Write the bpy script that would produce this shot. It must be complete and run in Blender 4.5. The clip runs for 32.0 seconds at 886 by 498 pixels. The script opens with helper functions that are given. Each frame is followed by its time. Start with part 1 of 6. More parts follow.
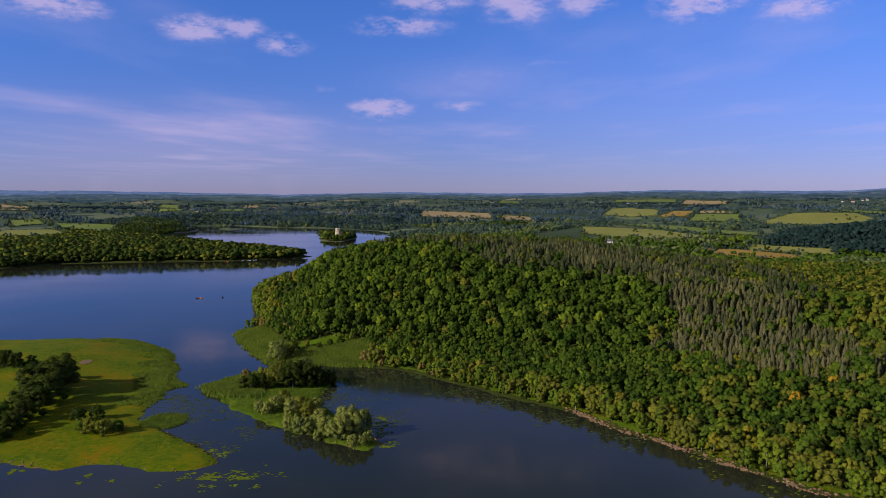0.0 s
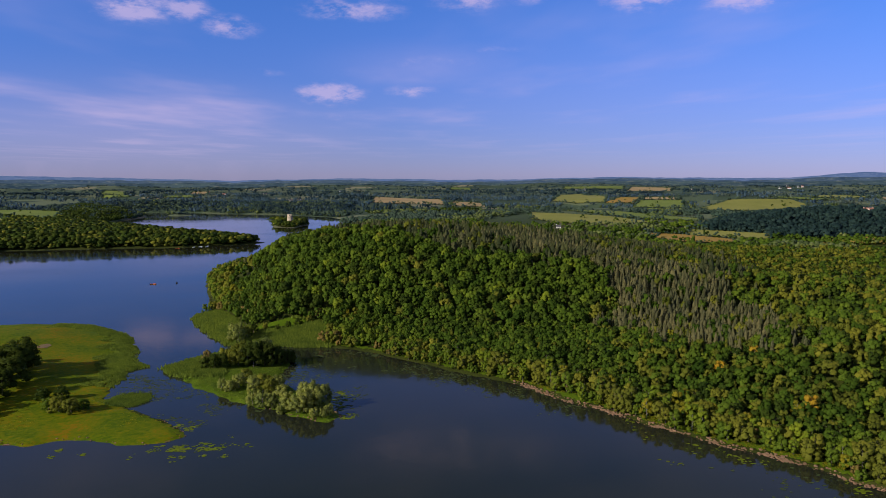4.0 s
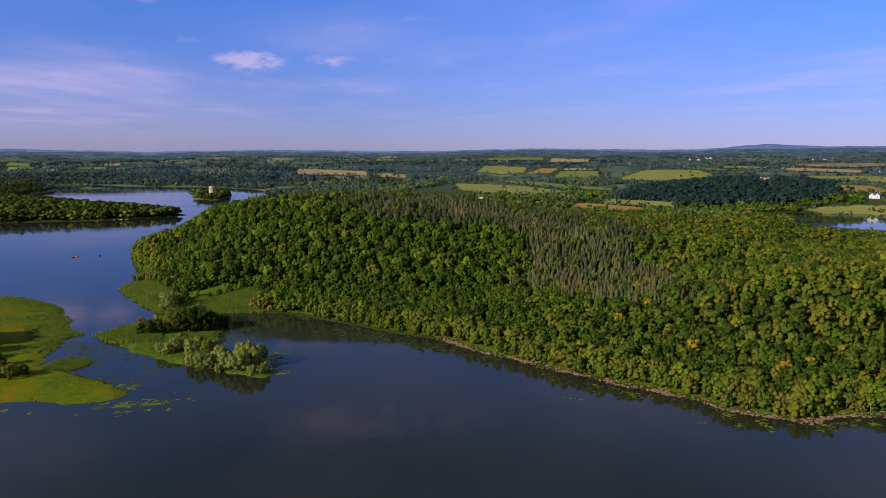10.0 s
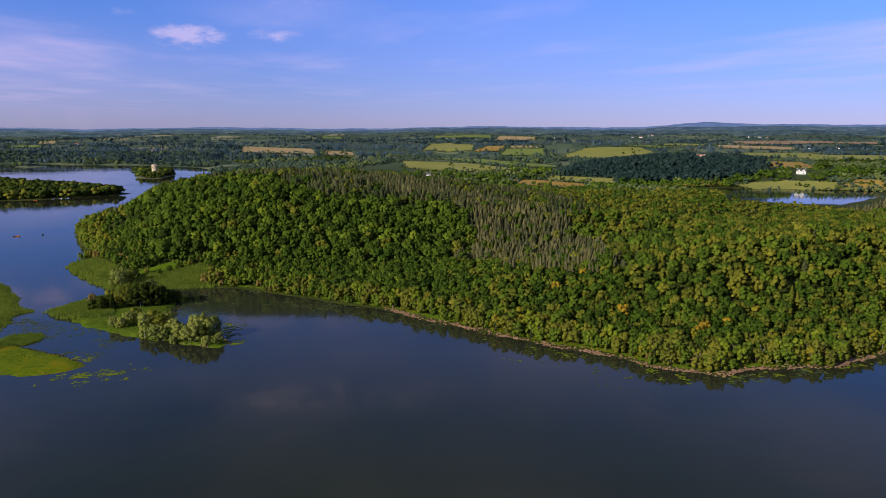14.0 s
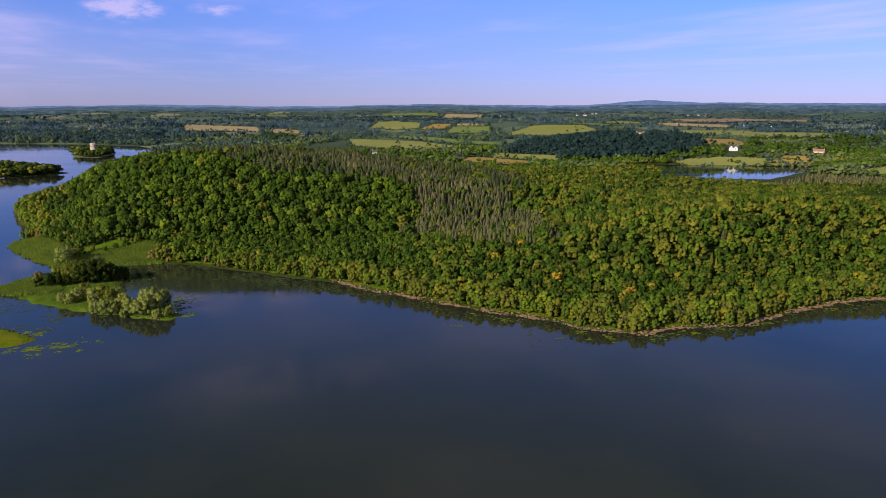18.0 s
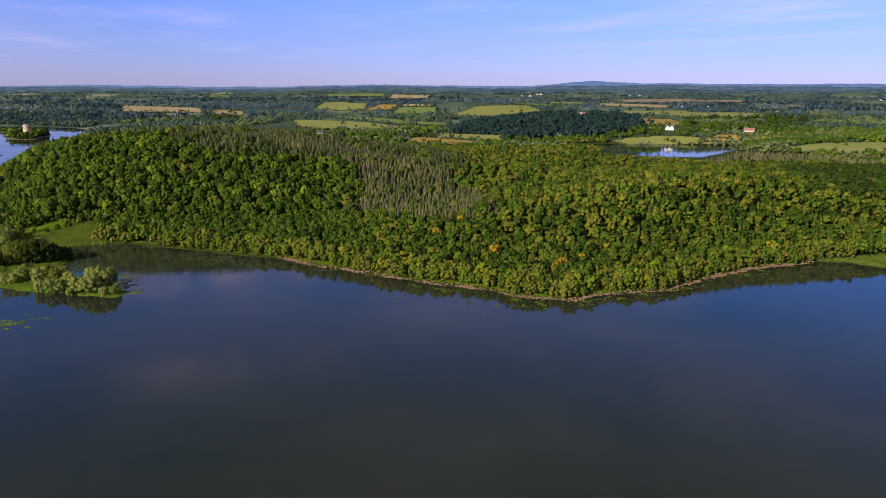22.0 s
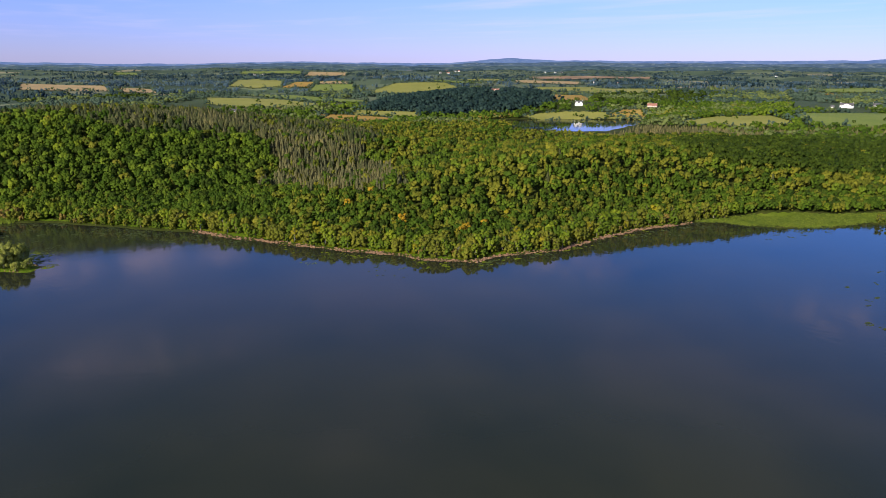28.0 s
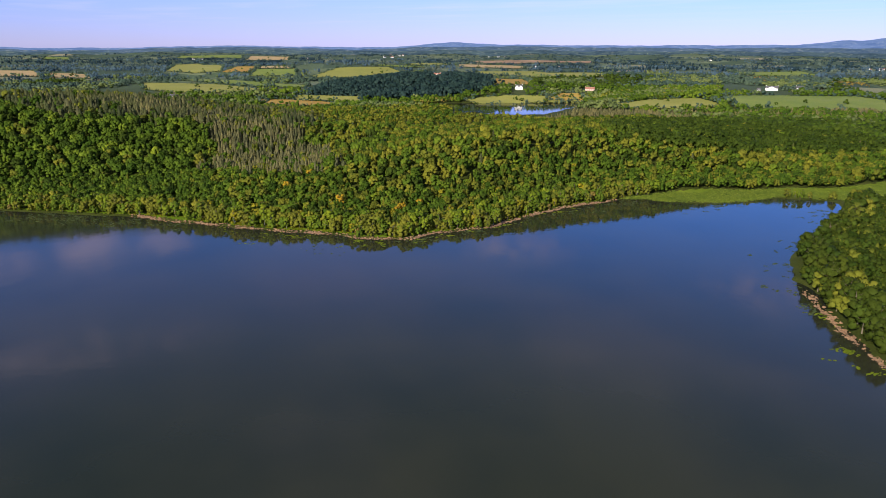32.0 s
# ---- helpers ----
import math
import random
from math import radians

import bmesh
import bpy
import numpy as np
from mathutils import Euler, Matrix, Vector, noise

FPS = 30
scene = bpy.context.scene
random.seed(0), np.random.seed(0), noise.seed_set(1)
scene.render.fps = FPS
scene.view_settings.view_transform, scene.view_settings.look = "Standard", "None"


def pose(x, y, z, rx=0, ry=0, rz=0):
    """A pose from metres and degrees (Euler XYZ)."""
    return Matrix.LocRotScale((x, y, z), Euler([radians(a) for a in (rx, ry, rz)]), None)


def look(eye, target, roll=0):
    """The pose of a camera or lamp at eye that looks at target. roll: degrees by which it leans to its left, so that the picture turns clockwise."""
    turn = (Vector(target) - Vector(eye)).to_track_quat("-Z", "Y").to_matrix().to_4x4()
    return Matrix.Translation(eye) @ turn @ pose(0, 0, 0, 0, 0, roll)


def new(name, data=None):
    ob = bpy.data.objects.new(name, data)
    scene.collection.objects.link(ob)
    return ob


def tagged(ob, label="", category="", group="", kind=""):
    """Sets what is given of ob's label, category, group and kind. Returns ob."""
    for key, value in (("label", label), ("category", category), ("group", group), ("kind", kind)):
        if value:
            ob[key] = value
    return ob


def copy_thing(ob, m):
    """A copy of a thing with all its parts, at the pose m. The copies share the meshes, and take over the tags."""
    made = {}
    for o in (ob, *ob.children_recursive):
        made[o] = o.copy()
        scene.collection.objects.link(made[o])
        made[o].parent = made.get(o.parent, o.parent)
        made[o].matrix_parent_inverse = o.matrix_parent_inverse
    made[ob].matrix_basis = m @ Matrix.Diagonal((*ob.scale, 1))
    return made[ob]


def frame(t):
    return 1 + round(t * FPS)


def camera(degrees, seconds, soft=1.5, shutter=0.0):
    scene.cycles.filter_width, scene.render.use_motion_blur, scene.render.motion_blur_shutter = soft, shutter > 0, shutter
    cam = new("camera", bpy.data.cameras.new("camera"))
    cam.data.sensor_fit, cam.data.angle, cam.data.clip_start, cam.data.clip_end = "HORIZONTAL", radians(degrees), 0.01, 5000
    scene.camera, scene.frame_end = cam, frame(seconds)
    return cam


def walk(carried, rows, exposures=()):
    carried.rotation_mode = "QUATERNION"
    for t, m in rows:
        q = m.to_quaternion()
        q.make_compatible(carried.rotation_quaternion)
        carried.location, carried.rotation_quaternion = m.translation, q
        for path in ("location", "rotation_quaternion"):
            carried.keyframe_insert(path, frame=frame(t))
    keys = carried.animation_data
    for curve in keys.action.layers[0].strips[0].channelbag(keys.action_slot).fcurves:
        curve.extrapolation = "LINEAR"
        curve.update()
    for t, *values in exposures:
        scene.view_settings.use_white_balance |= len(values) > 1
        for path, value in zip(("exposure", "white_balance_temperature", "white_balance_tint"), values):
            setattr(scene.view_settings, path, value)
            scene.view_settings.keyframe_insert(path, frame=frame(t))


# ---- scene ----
cam = camera(64.64, 32.0, soft=0.8)
PATH = [
    (0, 0.02, -0.11, 99.99, 85.16, 0.33, -0.01),
    (1, -0.37, -4.80, 100.08, 84.91, 0.28, -0.98),
    (2, -0.78, -9.38, 100.15, 84.63, 0.25, -1.96),
    (3, -1.21, -13.89, 100.20, 84.34, 0.22, -2.95),
    (4, -1.66, -18.33, 100.25, 84.03, 0.20, -3.96),
    (5, -2.12, -22.73, 100.29, 83.69, 0.19, -4.97),
    (6, -2.60, -27.09, 100.33, 83.33, 0.17, -5.98),
    (7, -3.08, -31.45, 100.37, 82.95, 0.16, -7.01),
    (8, -3.58, -35.79, 100.42, 82.56, 0.15, -8.04),
    (9, -4.07, -40.12, 100.46, 82.14, 0.13, -9.08),
    (10, -4.57, -44.46, 100.52, 81.71, 0.12, -10.12),
    (11, -5.07, -48.79, 100.57, 81.27, 0.10, -11.16),
    (12, -5.57, -53.12, 100.62, 80.82, 0.09, -12.21),
    (13, -6.07, -57.46, 100.67, 80.36, 0.07, -13.26),
    (14, -6.56, -61.79, 100.72, 79.91, 0.05, -14.32),
    (15, -7.05, -66.11, 100.76, 79.46, 0.02, -15.37),
    (16, -7.53, -70.43, 100.79, 79.01, 0.00, -16.43),
    (17, -8.01, -74.73, 100.81, 78.58, -0.02, -17.49),
    (18, -8.48, -79.03, 100.82, 78.16, -0.04, -18.54),
    (19, -8.95, -83.31, 100.81, 77.75, -0.06, -19.60),
    (20, -9.41, -87.57, 100.80, 77.37, -0.08, -20.66),
    (21, -9.87, -91.82, 100.77, 77.00, -0.10, -21.71),
    (22, -10.33, -96.07, 100.73, 76.65, -0.11, -22.77),
    (23, -10.79, -100.31, 100.68, 76.32, -0.13, -23.83),
    (24, -11.25, -104.55, 100.63, 76.01, -0.14, -24.89),
    (25, -11.73, -108.80, 100.58, 75.72, -0.14, -25.94),
    (26, -12.21, -113.09, 100.55, 75.44, -0.15, -27.00),
    (27, -12.70, -117.42, 100.53, 75.17, -0.15, -28.07),
    (28, -13.22, -121.81, 100.54, 74.90, -0.15, -29.13),
    (29, -13.76, -126.30, 100.60, 74.63, -0.16, -30.20),
    (30, -14.33, -130.90, 100.72, 74.35, -0.16, -31.27),
    (31, -14.94, -135.66, 100.92, 74.04, -0.17, -32.35),
    (32, -15.60, -140.61, 101.21, 73.70, -0.19, -33.44),
]
walk(cam, [(t, pose(x, y, z, rx, ry, rz)) for t, x, y, z, rx, ry, rz in PATH],
     [(0, 0.08), (6, 0.15), (9, 0.21), (14, 0.33), (20, 0.52), (25, 0.66), (32, 0.87)])
# ---- the lie of the land ----
def smooth(a, b, x):
    t = np.clip((x - a) / (b - a), 0, 1)
    return t * t * (3 - 2 * t)


FAR_SHORE = [(-1500, 700), (-900, 880), (-582, 913), (-537, 967), (-464, 978), (-372, 988), (-309, 992), (-258, 1014), (-220, 1028), (-196, 1053)]
UPPER_LAKE = [(-215, 1085), (-330, 1180), (-420, 1270), (-500, 1340), (-592, 1440), (-640, 1560), (-612, 1750), (-650, 1850), (-760, 1950), (-723, 1994),
              (-659, 2018), (-565, 1977), (-468, 1907), (-368, 1868), (-290, 1830), (-230, 1770), (-150, 1690), (-120, 1600)]
WEST_SHORE = [(-110, 1400), (-100, 1200), (-110, 1000), (-140, 880), (-178, 760), (-188, 700), (-182, 659), (-160, 585), (-145, 540), (-133, 518),
              (-143, 483), (-126, 447), (-107, 411), (-93, 397), (-64, 396)]
SOUTH_SHORE = [(-47, 393), (-27, 383), (-8, 368), (10, 350), (32, 328), (55, 309), (66, 293), (77, 279), (88, 266), (104, 244), (115, 231), (123, 222),
               (138, 207), (150, 189), (161, 178), (170, 173), (187, 176), (207, 174), (222, 170), (240, 175), (266, 180), (294, 185), (322, 183)]
EAST_BAY = [(345, 183), (359, 176), (370, 156), (383, 144), (404, 137), (435, 132), (443, 120), (459, 105), (455, 92), (427, 77), (360, 57), (310, 41),
            (279, 20), (262, 2), (252, -7), (240, -20), (230, -35), (219, -49), (202, -81), (185, -200), (250, -400), (-200, -700), (-1500, -300)]
LAKE = FAR_SHORE + UPPER_LAKE + WEST_SHORE + SOUTH_SHORE + EAST_BAY
MEADOW = [(-166, 253), (-152, 248), (-140, 245), (-133, 251), (-122, 250), (-106, 243), (-92, 243), (-83, 251), (-97, 268), (-114, 282), (-135, 303),
          (-140, 323), (-141, 345), (-134, 355), (-146, 366), (-154, 392), (-173, 432), (-206, 461), (-245, 471), (-278, 468), (-330, 465),
          (-450, 440), (-440, 330), (-300, 275), (-220, 258)]
ISLET = [(-121, 351), (-111, 335), (-97, 314), (-83, 302), (-75, 293), (-68, 288), (-61, 281), (-53, 279), (-47, 272), (-36, 265), (-30, 263), (-27, 269),
         (-32, 284), (-45, 300), (-62, 325), (-58, 345), (-60, 363), (-72, 380), (-88, 388), (-105, 372)]
TOWER_ISLE = [(-305, 1640), (-268, 1560), (-258, 1450), (-238, 1375), (-195, 1355), (-178, 1440), (-188, 1540), (-230, 1600), (-270, 1660)]
TINY_ISLE = [(-600, 1840), (-565, 1815), (-525, 1830), (-530, 1860), (-580, 1868)]
POND = [(590, 905), (700, 915), (745, 888), (796, 878), (840, 835), (905, 800), (890, 760), (800, 720), (700, 668), (640, 700), (610, 800)]
FIELD_POND = [(430, 2010), (500, 2120), (600, 2060), (600, 1930), (500, 1950)]
REACH = [(-1300, 2480), (-1120, 2620), (-930, 2450), (-840, 2340), (-900, 2300), (-1050, 2400)]
WATERS = [(LAKE, [MEADOW, ISLET, TOWER_ISLE, TINY_ISLE]), (POND, []), (FIELD_POND, []), (REACH, [])]


def inside_and_distance(poly, x, y):
    inside = np.zeros(x.shape, bool)
    near = np.full(x.shape, 1e9)
    for (ax, ay), (bx, by) in zip(poly, poly[1:] + poly[:1]):
        dx, dy = bx - ax, by - ay
        s = np.clip(((x - ax) * dx + (y - ay) * dy) / (dx * dx + dy * dy), 0, 1)
        near = np.minimum(near, (x - ax - s * dx) ** 2 + (y - ay - s * dy) ** 2)
        if dy:
            inside ^= ((ay > y) != (by > y)) & (x < ax + (y - ay) * dx / dy)
    return inside, np.sqrt(near)


def wobble(x, y):
    # small bays and points along every shore
    return 1.3 * np.sin(x / 6.1 + 1.7 * np.sin(y / 9.3)) * np.cos(y / 5.3 + 1.3 * np.sin(x / 11.0)) + 0.6 * np.sin(x / 2.3 + y / 2.9) * np.sin(y / 1.9 - x / 3.7)


def shore(x, y):
    """Metres from the nearest water's edge: over land plus, over water minus."""
    x, y = np.asarray(x, float), np.asarray(y, float)
    d = np.full(x.shape, 1e9)
    for outer, islands in WATERS:
        inside, near = inside_and_distance(outer, x, y)
        water = np.where(inside, near, -near)
        for isle in islands:
            inside, near = inside_and_distance(isle, x, y)
            water = np.minimum(water, np.where(inside, -near, near))
        d = np.minimum(d, -water)
    return d + wobble(x, y)


# hills: centre, half widths, turn in degrees, height
HILLS = [(29, 607, 183, 92, 16, 46), (179, 435, 157, 45, -25, 29), (310, 274, 147, 45, -9, 24), (560, 310, 150, 80, 0, 11), (950, 570, 170, 110, -20, 15),
         (770, 1130, 150, 95, -25, 25), (1060, 2060, 250, 170, -20, 32), (320, 1540, 160, 160, 0, 10), (1560, 2200, 420, 260, -15, 10), (1350, 1180, 300, 250, 0, 14),
         (330, 40, 90, 50, 25, 7), (-620, 1150, 260, 130, -20, 8), (-700, 2350, 500, 300, 10, 14), (100, 2500, 500, 350, 0, 10), (1450, 700, 260, 200, 0, 12),
         (2100, 1300, 400, 300, 0, 16), (2500, 500, 500, 300, 0, 20), (-1500, 2300, 500, 500, 0, 20)]


def height(x, y, d=None):
    x, y = np.asarray(x, float), np.asarray(y, float)
    if d is None:
        d = shore(x, y)
    h = np.zeros(x.shape) + 1.2
    for cx, cy, a, b, turn, up in HILLS:
        c, s = np.cos(np.radians(turn)), np.sin(np.radians(turn))
        u, v = (x - cx) * c + (y - cy) * s, -(x - cx) * s + (y - cy) * c
        h += up * np.exp(-0.5 * ((u / a) ** 2 + (v / b) ** 2))
    r = np.hypot(x, y + 60)
    roll = np.sin(x / 210 + 1.1 * np.sin(y / 330)) * np.cos(y / 260 + 0.8 * np.sin(x / 290)) + 0.6 * np.sin(x / 120 + y / 160) * np.sin(y / 95 - x / 190)
    h += smooth(900, 1700, r) * (5 + 4 * roll)
    # the far land climbs a little towards the skyline
    h += smooth(2300, 4750, r) * (36 + 6 * roll)
    h *= smooth(-4, 75, d) * 0.97 + 0.03
    h = h * (d > 0) + smooth(0, 4, d) * 0.6
    return np.where(d > 0, h, np.maximum(-3.0, d * 0.25))


def skyline(az):
    """Metres to which the last hills rise, by bearing in degrees."""
    turns = [-60, -32, -25, -19, -12.7, -3, 5, 10, 17, 24, 30, 31.7, 33, 34.5, 36, 39, 47, 60, 63, 64.2, 65.5, 70, 90]
    tops = [118, 112, 103, 90, 74, 85, 73, 75, 89, 82, 81, 95, 106, 114, 108, 100, 97, 104, 130, 128, 144, 160, 120]
    return np.interp(az, turns, tops) + 1.3 * np.sin(az / 0.9) + 0.9 * np.sin(az / 0.37 + 1) + 0.6 * np.sin(az / 0.15)

# ---- sky, sun, exposure ----
SUN = Vector((-0.82, -0.36, 0.42)).normalized()
world = bpy.data.worlds.new("world")
scene.world = world
world.use_nodes = True
wn, wl = world.node_tree.nodes, world.node_tree.links
wn.clear()


def wnode(kind, **sets):
    n = wn.new(kind)
    for k, v in sets.items():
        n.inputs[k].default_value = v
    return n


sky = wn.new("ShaderNodeTexSky")
sky.sky_type, sky.sun_disc = "NISHITA", False
sky.sun_elevation, sky.sun_rotation = math.asin(SUN.z), math.atan2(SUN.x, SUN.y) % (2 * math.pi)
sky.air_density, sky.dust_density, sky.ozone_density = 1.0, 0.05, 4.0
where = wn.new("ShaderNodeTexCoord")
split = wn.new("ShaderNodeSeparateXYZ")
wl.new(where.outputs["Generated"], split.inputs[0])
# the lilac band that lies over the skyline
low = wnode("ShaderNodeMapRange", **{"From Min": 0.0, "From Max": 0.28, "To Min": 1.0, "To Max": 0.0})
low.interpolation_type = "SMOOTHSTEP"
wl.new(split.outputs["Z"], low.inputs["Value"])
tint = wn.new("ShaderNodeMix")
tint.data_type, tint.blend_type = "RGBA", "MIX"
tint.inputs["A"].default_value, tint.inputs["B"].default_value = (0.415, 0.67, 1.31, 1), (0.42, 0.45, 1.02, 1)
wl.new(low.outputs[0], tint.inputs["Factor"])
clear = wn.new("ShaderNodeMix")
clear.data_type, clear.blend_type = "RGBA", "MULTIPLY"
clear.inputs["Factor"].default_value = 1.0
wl.new(sky.outputs[0], clear.inputs["A"])
high = wnode("ShaderNodeMapRange", **{"From Min": 0.26, "From Max": 0.60})
high.interpolation_type = "SMOOTHSTEP"
wl.new(split.outputs["Z"], high.inputs["Value"])
dome = wn.new("ShaderNodeMix")
dome.data_type = "RGBA"
dome.inputs["B"].default_value = (0.68, 0.78, 0.78, 1)
wl.new(high.outputs[0], dome.inputs["Factor"])
wl.new(tint.outputs["Result"], dome.inputs["A"])
wl.new(dome.outputs["Result"], clear.inputs["B"])
# fair-weather clouds on a sheet overhead
up = wn.new("ShaderNodeMath")
up.operation = "MAXIMUM"
up.inputs[1].default_value = 0.02
wl.new(split.outputs["Z"], up.inputs[0])
sheet = wn.new("ShaderNodeVectorMath")
sheet.operation = "DIVIDE"
join = wn.new("ShaderNodeCombineXYZ")
for k in "XYZ":
    wl.new(up.outputs[0], join.inputs[k])
wl.new(where.outputs["Generated"], sheet.inputs[0])
wl.new(join.outputs[0], sheet.inputs[1])


def cloud_layer(scale, offset, squash, lo, hi, detail):
    m = wn.new("ShaderNodeMapping")
    m.inputs["Location"].default_value, m.inputs["Scale"].default_value = offset, squash
    wl.new(sheet.outputs[0], m.inputs["Vector"])
    n = wnode("ShaderNodeTexNoise", Scale=scale, Detail=detail, Roughness=0.55)
    wl.new(m.outputs[0], n.inputs["Vector"])
    r = wnode("ShaderNodeMapRange", **{"From Min": lo, "From Max": hi})
    r.interpolation_type = "SMOOTHSTEP"
    wl.new(n.outputs[0], r.inputs["Value"])
    return r


veil = cloud_layer(0.42, (7.3, 2.2, 0), (1.0, 0.45, 1), 0.42, 0.86, 4.0)


def math_node(op, a, b=None, c=None):
    n = wn.new("ShaderNodeMath")
    n.operation = op
    for k, v in enumerate((a, b, c)):
        if v is None:
            continue
        if isinstance(v, bpy.types.NodeSocket):
            wl.new(v, n.inputs[k])
        else:
            n.inputs[k].default_value = v
    return n.outputs[0]


def dot_node(v):
    n = wn.new("ShaderNodeVectorMath")
    n.operation = "DOT_PRODUCT"
    n.inputs[1].default_value = v
    wl.new(where.outputs["Generated"], n.inputs[0])
    return n.outputs["Value"]


def blob(az, el, w, h, thick):
    """A soft oval in the sky."""
    ca, sa, ce, se = math.cos(radians(az)), math.sin(radians(az)), math.cos(radians(el)), math.sin(radians(el))
    x = math_node("DIVIDE", dot_node((ca, -sa, 0)), math.sin(radians(w)))
    z = math_node("DIVIDE", dot_node((-sa * se, -ca * se, ce)), math.sin(radians(h)))
    ahead = math_node("GREATER_THAN", dot_node((sa * ce, ca * ce, se)), 0.5)
    q = math_node("ADD", math_node("MULTIPLY", x, x), math_node("MULTIPLY", z, z))
    return math_node("MULTIPLY", math_node("MULTIPLY", math_node("EXPONENT", math_node("MULTIPLY", q, -0.9)), thick), ahead)


# small cumulus, each by its bearing, height over the skyline, half width, half height (degrees) and thickness
PUFFS = [(-28.5, 12.9, 3.6, 0.9, 0.9), (-19.2, 12.1, 2.4, 0.95, 0.9), (-15.8, 12.3, 1.8, 0.8, 0.9), (-12.6, 11.2, 2.0, 0.8, 0.8), (-3.5, 12.8, 3.6, 0.75, 0.8),
         (-1.0, 14.9, 3.2, 1.2, 0.9), (6.0, 14.4, 2.6, 1.5, 1.0), (11.2, 14.5, 2.4, 1.1, 0.9), (20.0, 13.8, 3.2, 1.4, 1.0), (26.9, 12.8, 2.8, 1.0, 0.9),
         (-4.9, 6.5, 2.6, 0.85, 0.95), (1.4, 6.7, 2.0, 0.5, 0.6), (-4.0, 4.7, 2.0, 0.4, 0.35), (3.0, 9.0, 4.5, 0.6, 0.3), (8.5, 9.9, 2.5, 0.35, 0.3), (-10.0, 8.0, 2.2, 0.4, 0.3),
         (40.0, 16.0, 5.0, 1.6, 0.7), (-48.0, 14.0, 6.0, 1.6, 0.8), (60.0, 18.0, 6.0, 1.4, 0.6), (5.0, 22.0, 9.0, 1.6, 0.6), (-25.0, 30.0, 9.0, 2.5, 0.6)]
lumps = wnode("ShaderNodeTexNoise", Scale=42.0, Detail=8.0, Roughness=0.66)
long = wn.new("ShaderNodeMapping")
long.inputs["Scale"].default_value = (0.6, 0.6, 1.5)
wl.new(where.outputs["Generated"], long.inputs["Vector"])
wl.new(long.outputs[0], lumps.inputs["Vector"])
total = None
for az, el, w, h, thick in PUFFS:
    total = blob(az, el, w, h, thick) if total is None else math_node("MAXIMUM", total, blob(az, el, w, h, thick))
dense = wnode("ShaderNodeMapRange", **{"From Min": 0.12, "From Max": 0.80})
dense.interpolation_type = "SMOOTHSTEP"
wl.new(math_node("MULTIPLY", total, math_node("MULTIPLY_ADD", lumps.outputs[0], 3.4, -0.95)), dense.inputs["Value"])
# thin lilac veils, by bearing, height, half width and half height (degrees), and thickness
VEILS = [(19, 6.0, 22, 5.0, 0.10), (-20, 3.2, 15, 3.0, 0.26), (3.0, 8.6, 7, 1.6, 0.18), (47, 5.0, 12, 1.6, 0.12)]
thin = None
for az, el, w, h, thick in VEILS:
    thin = blob(az, el, w, h, thick) if thin is None else math_node("MAXIMUM", thin, blob(az, el, w, h, thick))
broken = cloud_layer(0.9, (3.1, 8.4, 0), (1.0, 0.7, 1), 0.40, 0.72, 5.0)
lofty = wnode("ShaderNodeMapRange", **{"From Min": 0.24, "From Max": 0.40, "To Min": 0.0, "To Max": 0.34})
wl.new(split.outputs["Z"], lofty.inputs["Value"])
hazy = wnode("ShaderNodeMapRange", **{"From Min": 0.02, "From Max": 0.10, "To Min": 0.0, "To Max": 0.40})
wl.new(split.outputs["Z"], hazy.inputs["Value"])
streaks = math_node("MULTIPLY", thin, math_node("MULTIPLY_ADD", veil.outputs[0], 0.6, 0.7))
sheets = math_node("ADD", math_node("MULTIPLY", veil.outputs[0], hazy.outputs[0]), math_node("MULTIPLY", broken.outputs[0], lofty.outputs[0]))
cover = math_node("MINIMUM", math_node("MULTIPLY_ADD", dense.outputs[0], 0.50, math_node("ADD", streaks, sheets)), 0.8)
clouds = wn.new("ShaderNodeMix")
clouds.data_type = "RGBA"
clouds.inputs["B"].default_value = (6.6, 5.1, 7.4, 1)
wl.new(cover, clouds.inputs["Factor"])
wl.new(clear.outputs["Result"], clouds.inputs["A"])
back = wnode("ShaderNodeBackground", Strength=0.10)
wl.new(clouds.outputs["Result"], back.inputs["Color"])
wout = wn.new("ShaderNodeOutputWorld")
wl.new(back.outputs[0], wout.inputs["Surface"])

sun = new("sun", bpy.data.lights.new("sun", "SUN"))
sun.data.energy, sun.data.angle, sun.data.color = 5.0, radians(0.5), (1.0, 0.90, 0.72)
sun.matrix_world = look((0, 0, 400), Vector((0, 0, 400)) - SUN)

# ---- materials ----
def material(name, build):
    m = bpy.data.materials.new(name)
    m.use_nodes = True
    n, l = m.node_tree.nodes, m.node_tree.links
    n.clear()
    out = n.new("ShaderNodeOutputMaterial")
    build(n, l, out)
    return m


def ramp(n, l, value, stops):
    r = n.new("ShaderNodeValToRGB")
    while len(r.color_ramp.elements) < len(stops):
        r.color_ramp.elements.new(0.5)
    for e, (p, c) in zip(r.color_ramp.elements, stops):
        e.position, e.color = p, (*c, 1)
    l.new(value, r.inputs[0])
    return r.outputs[0]


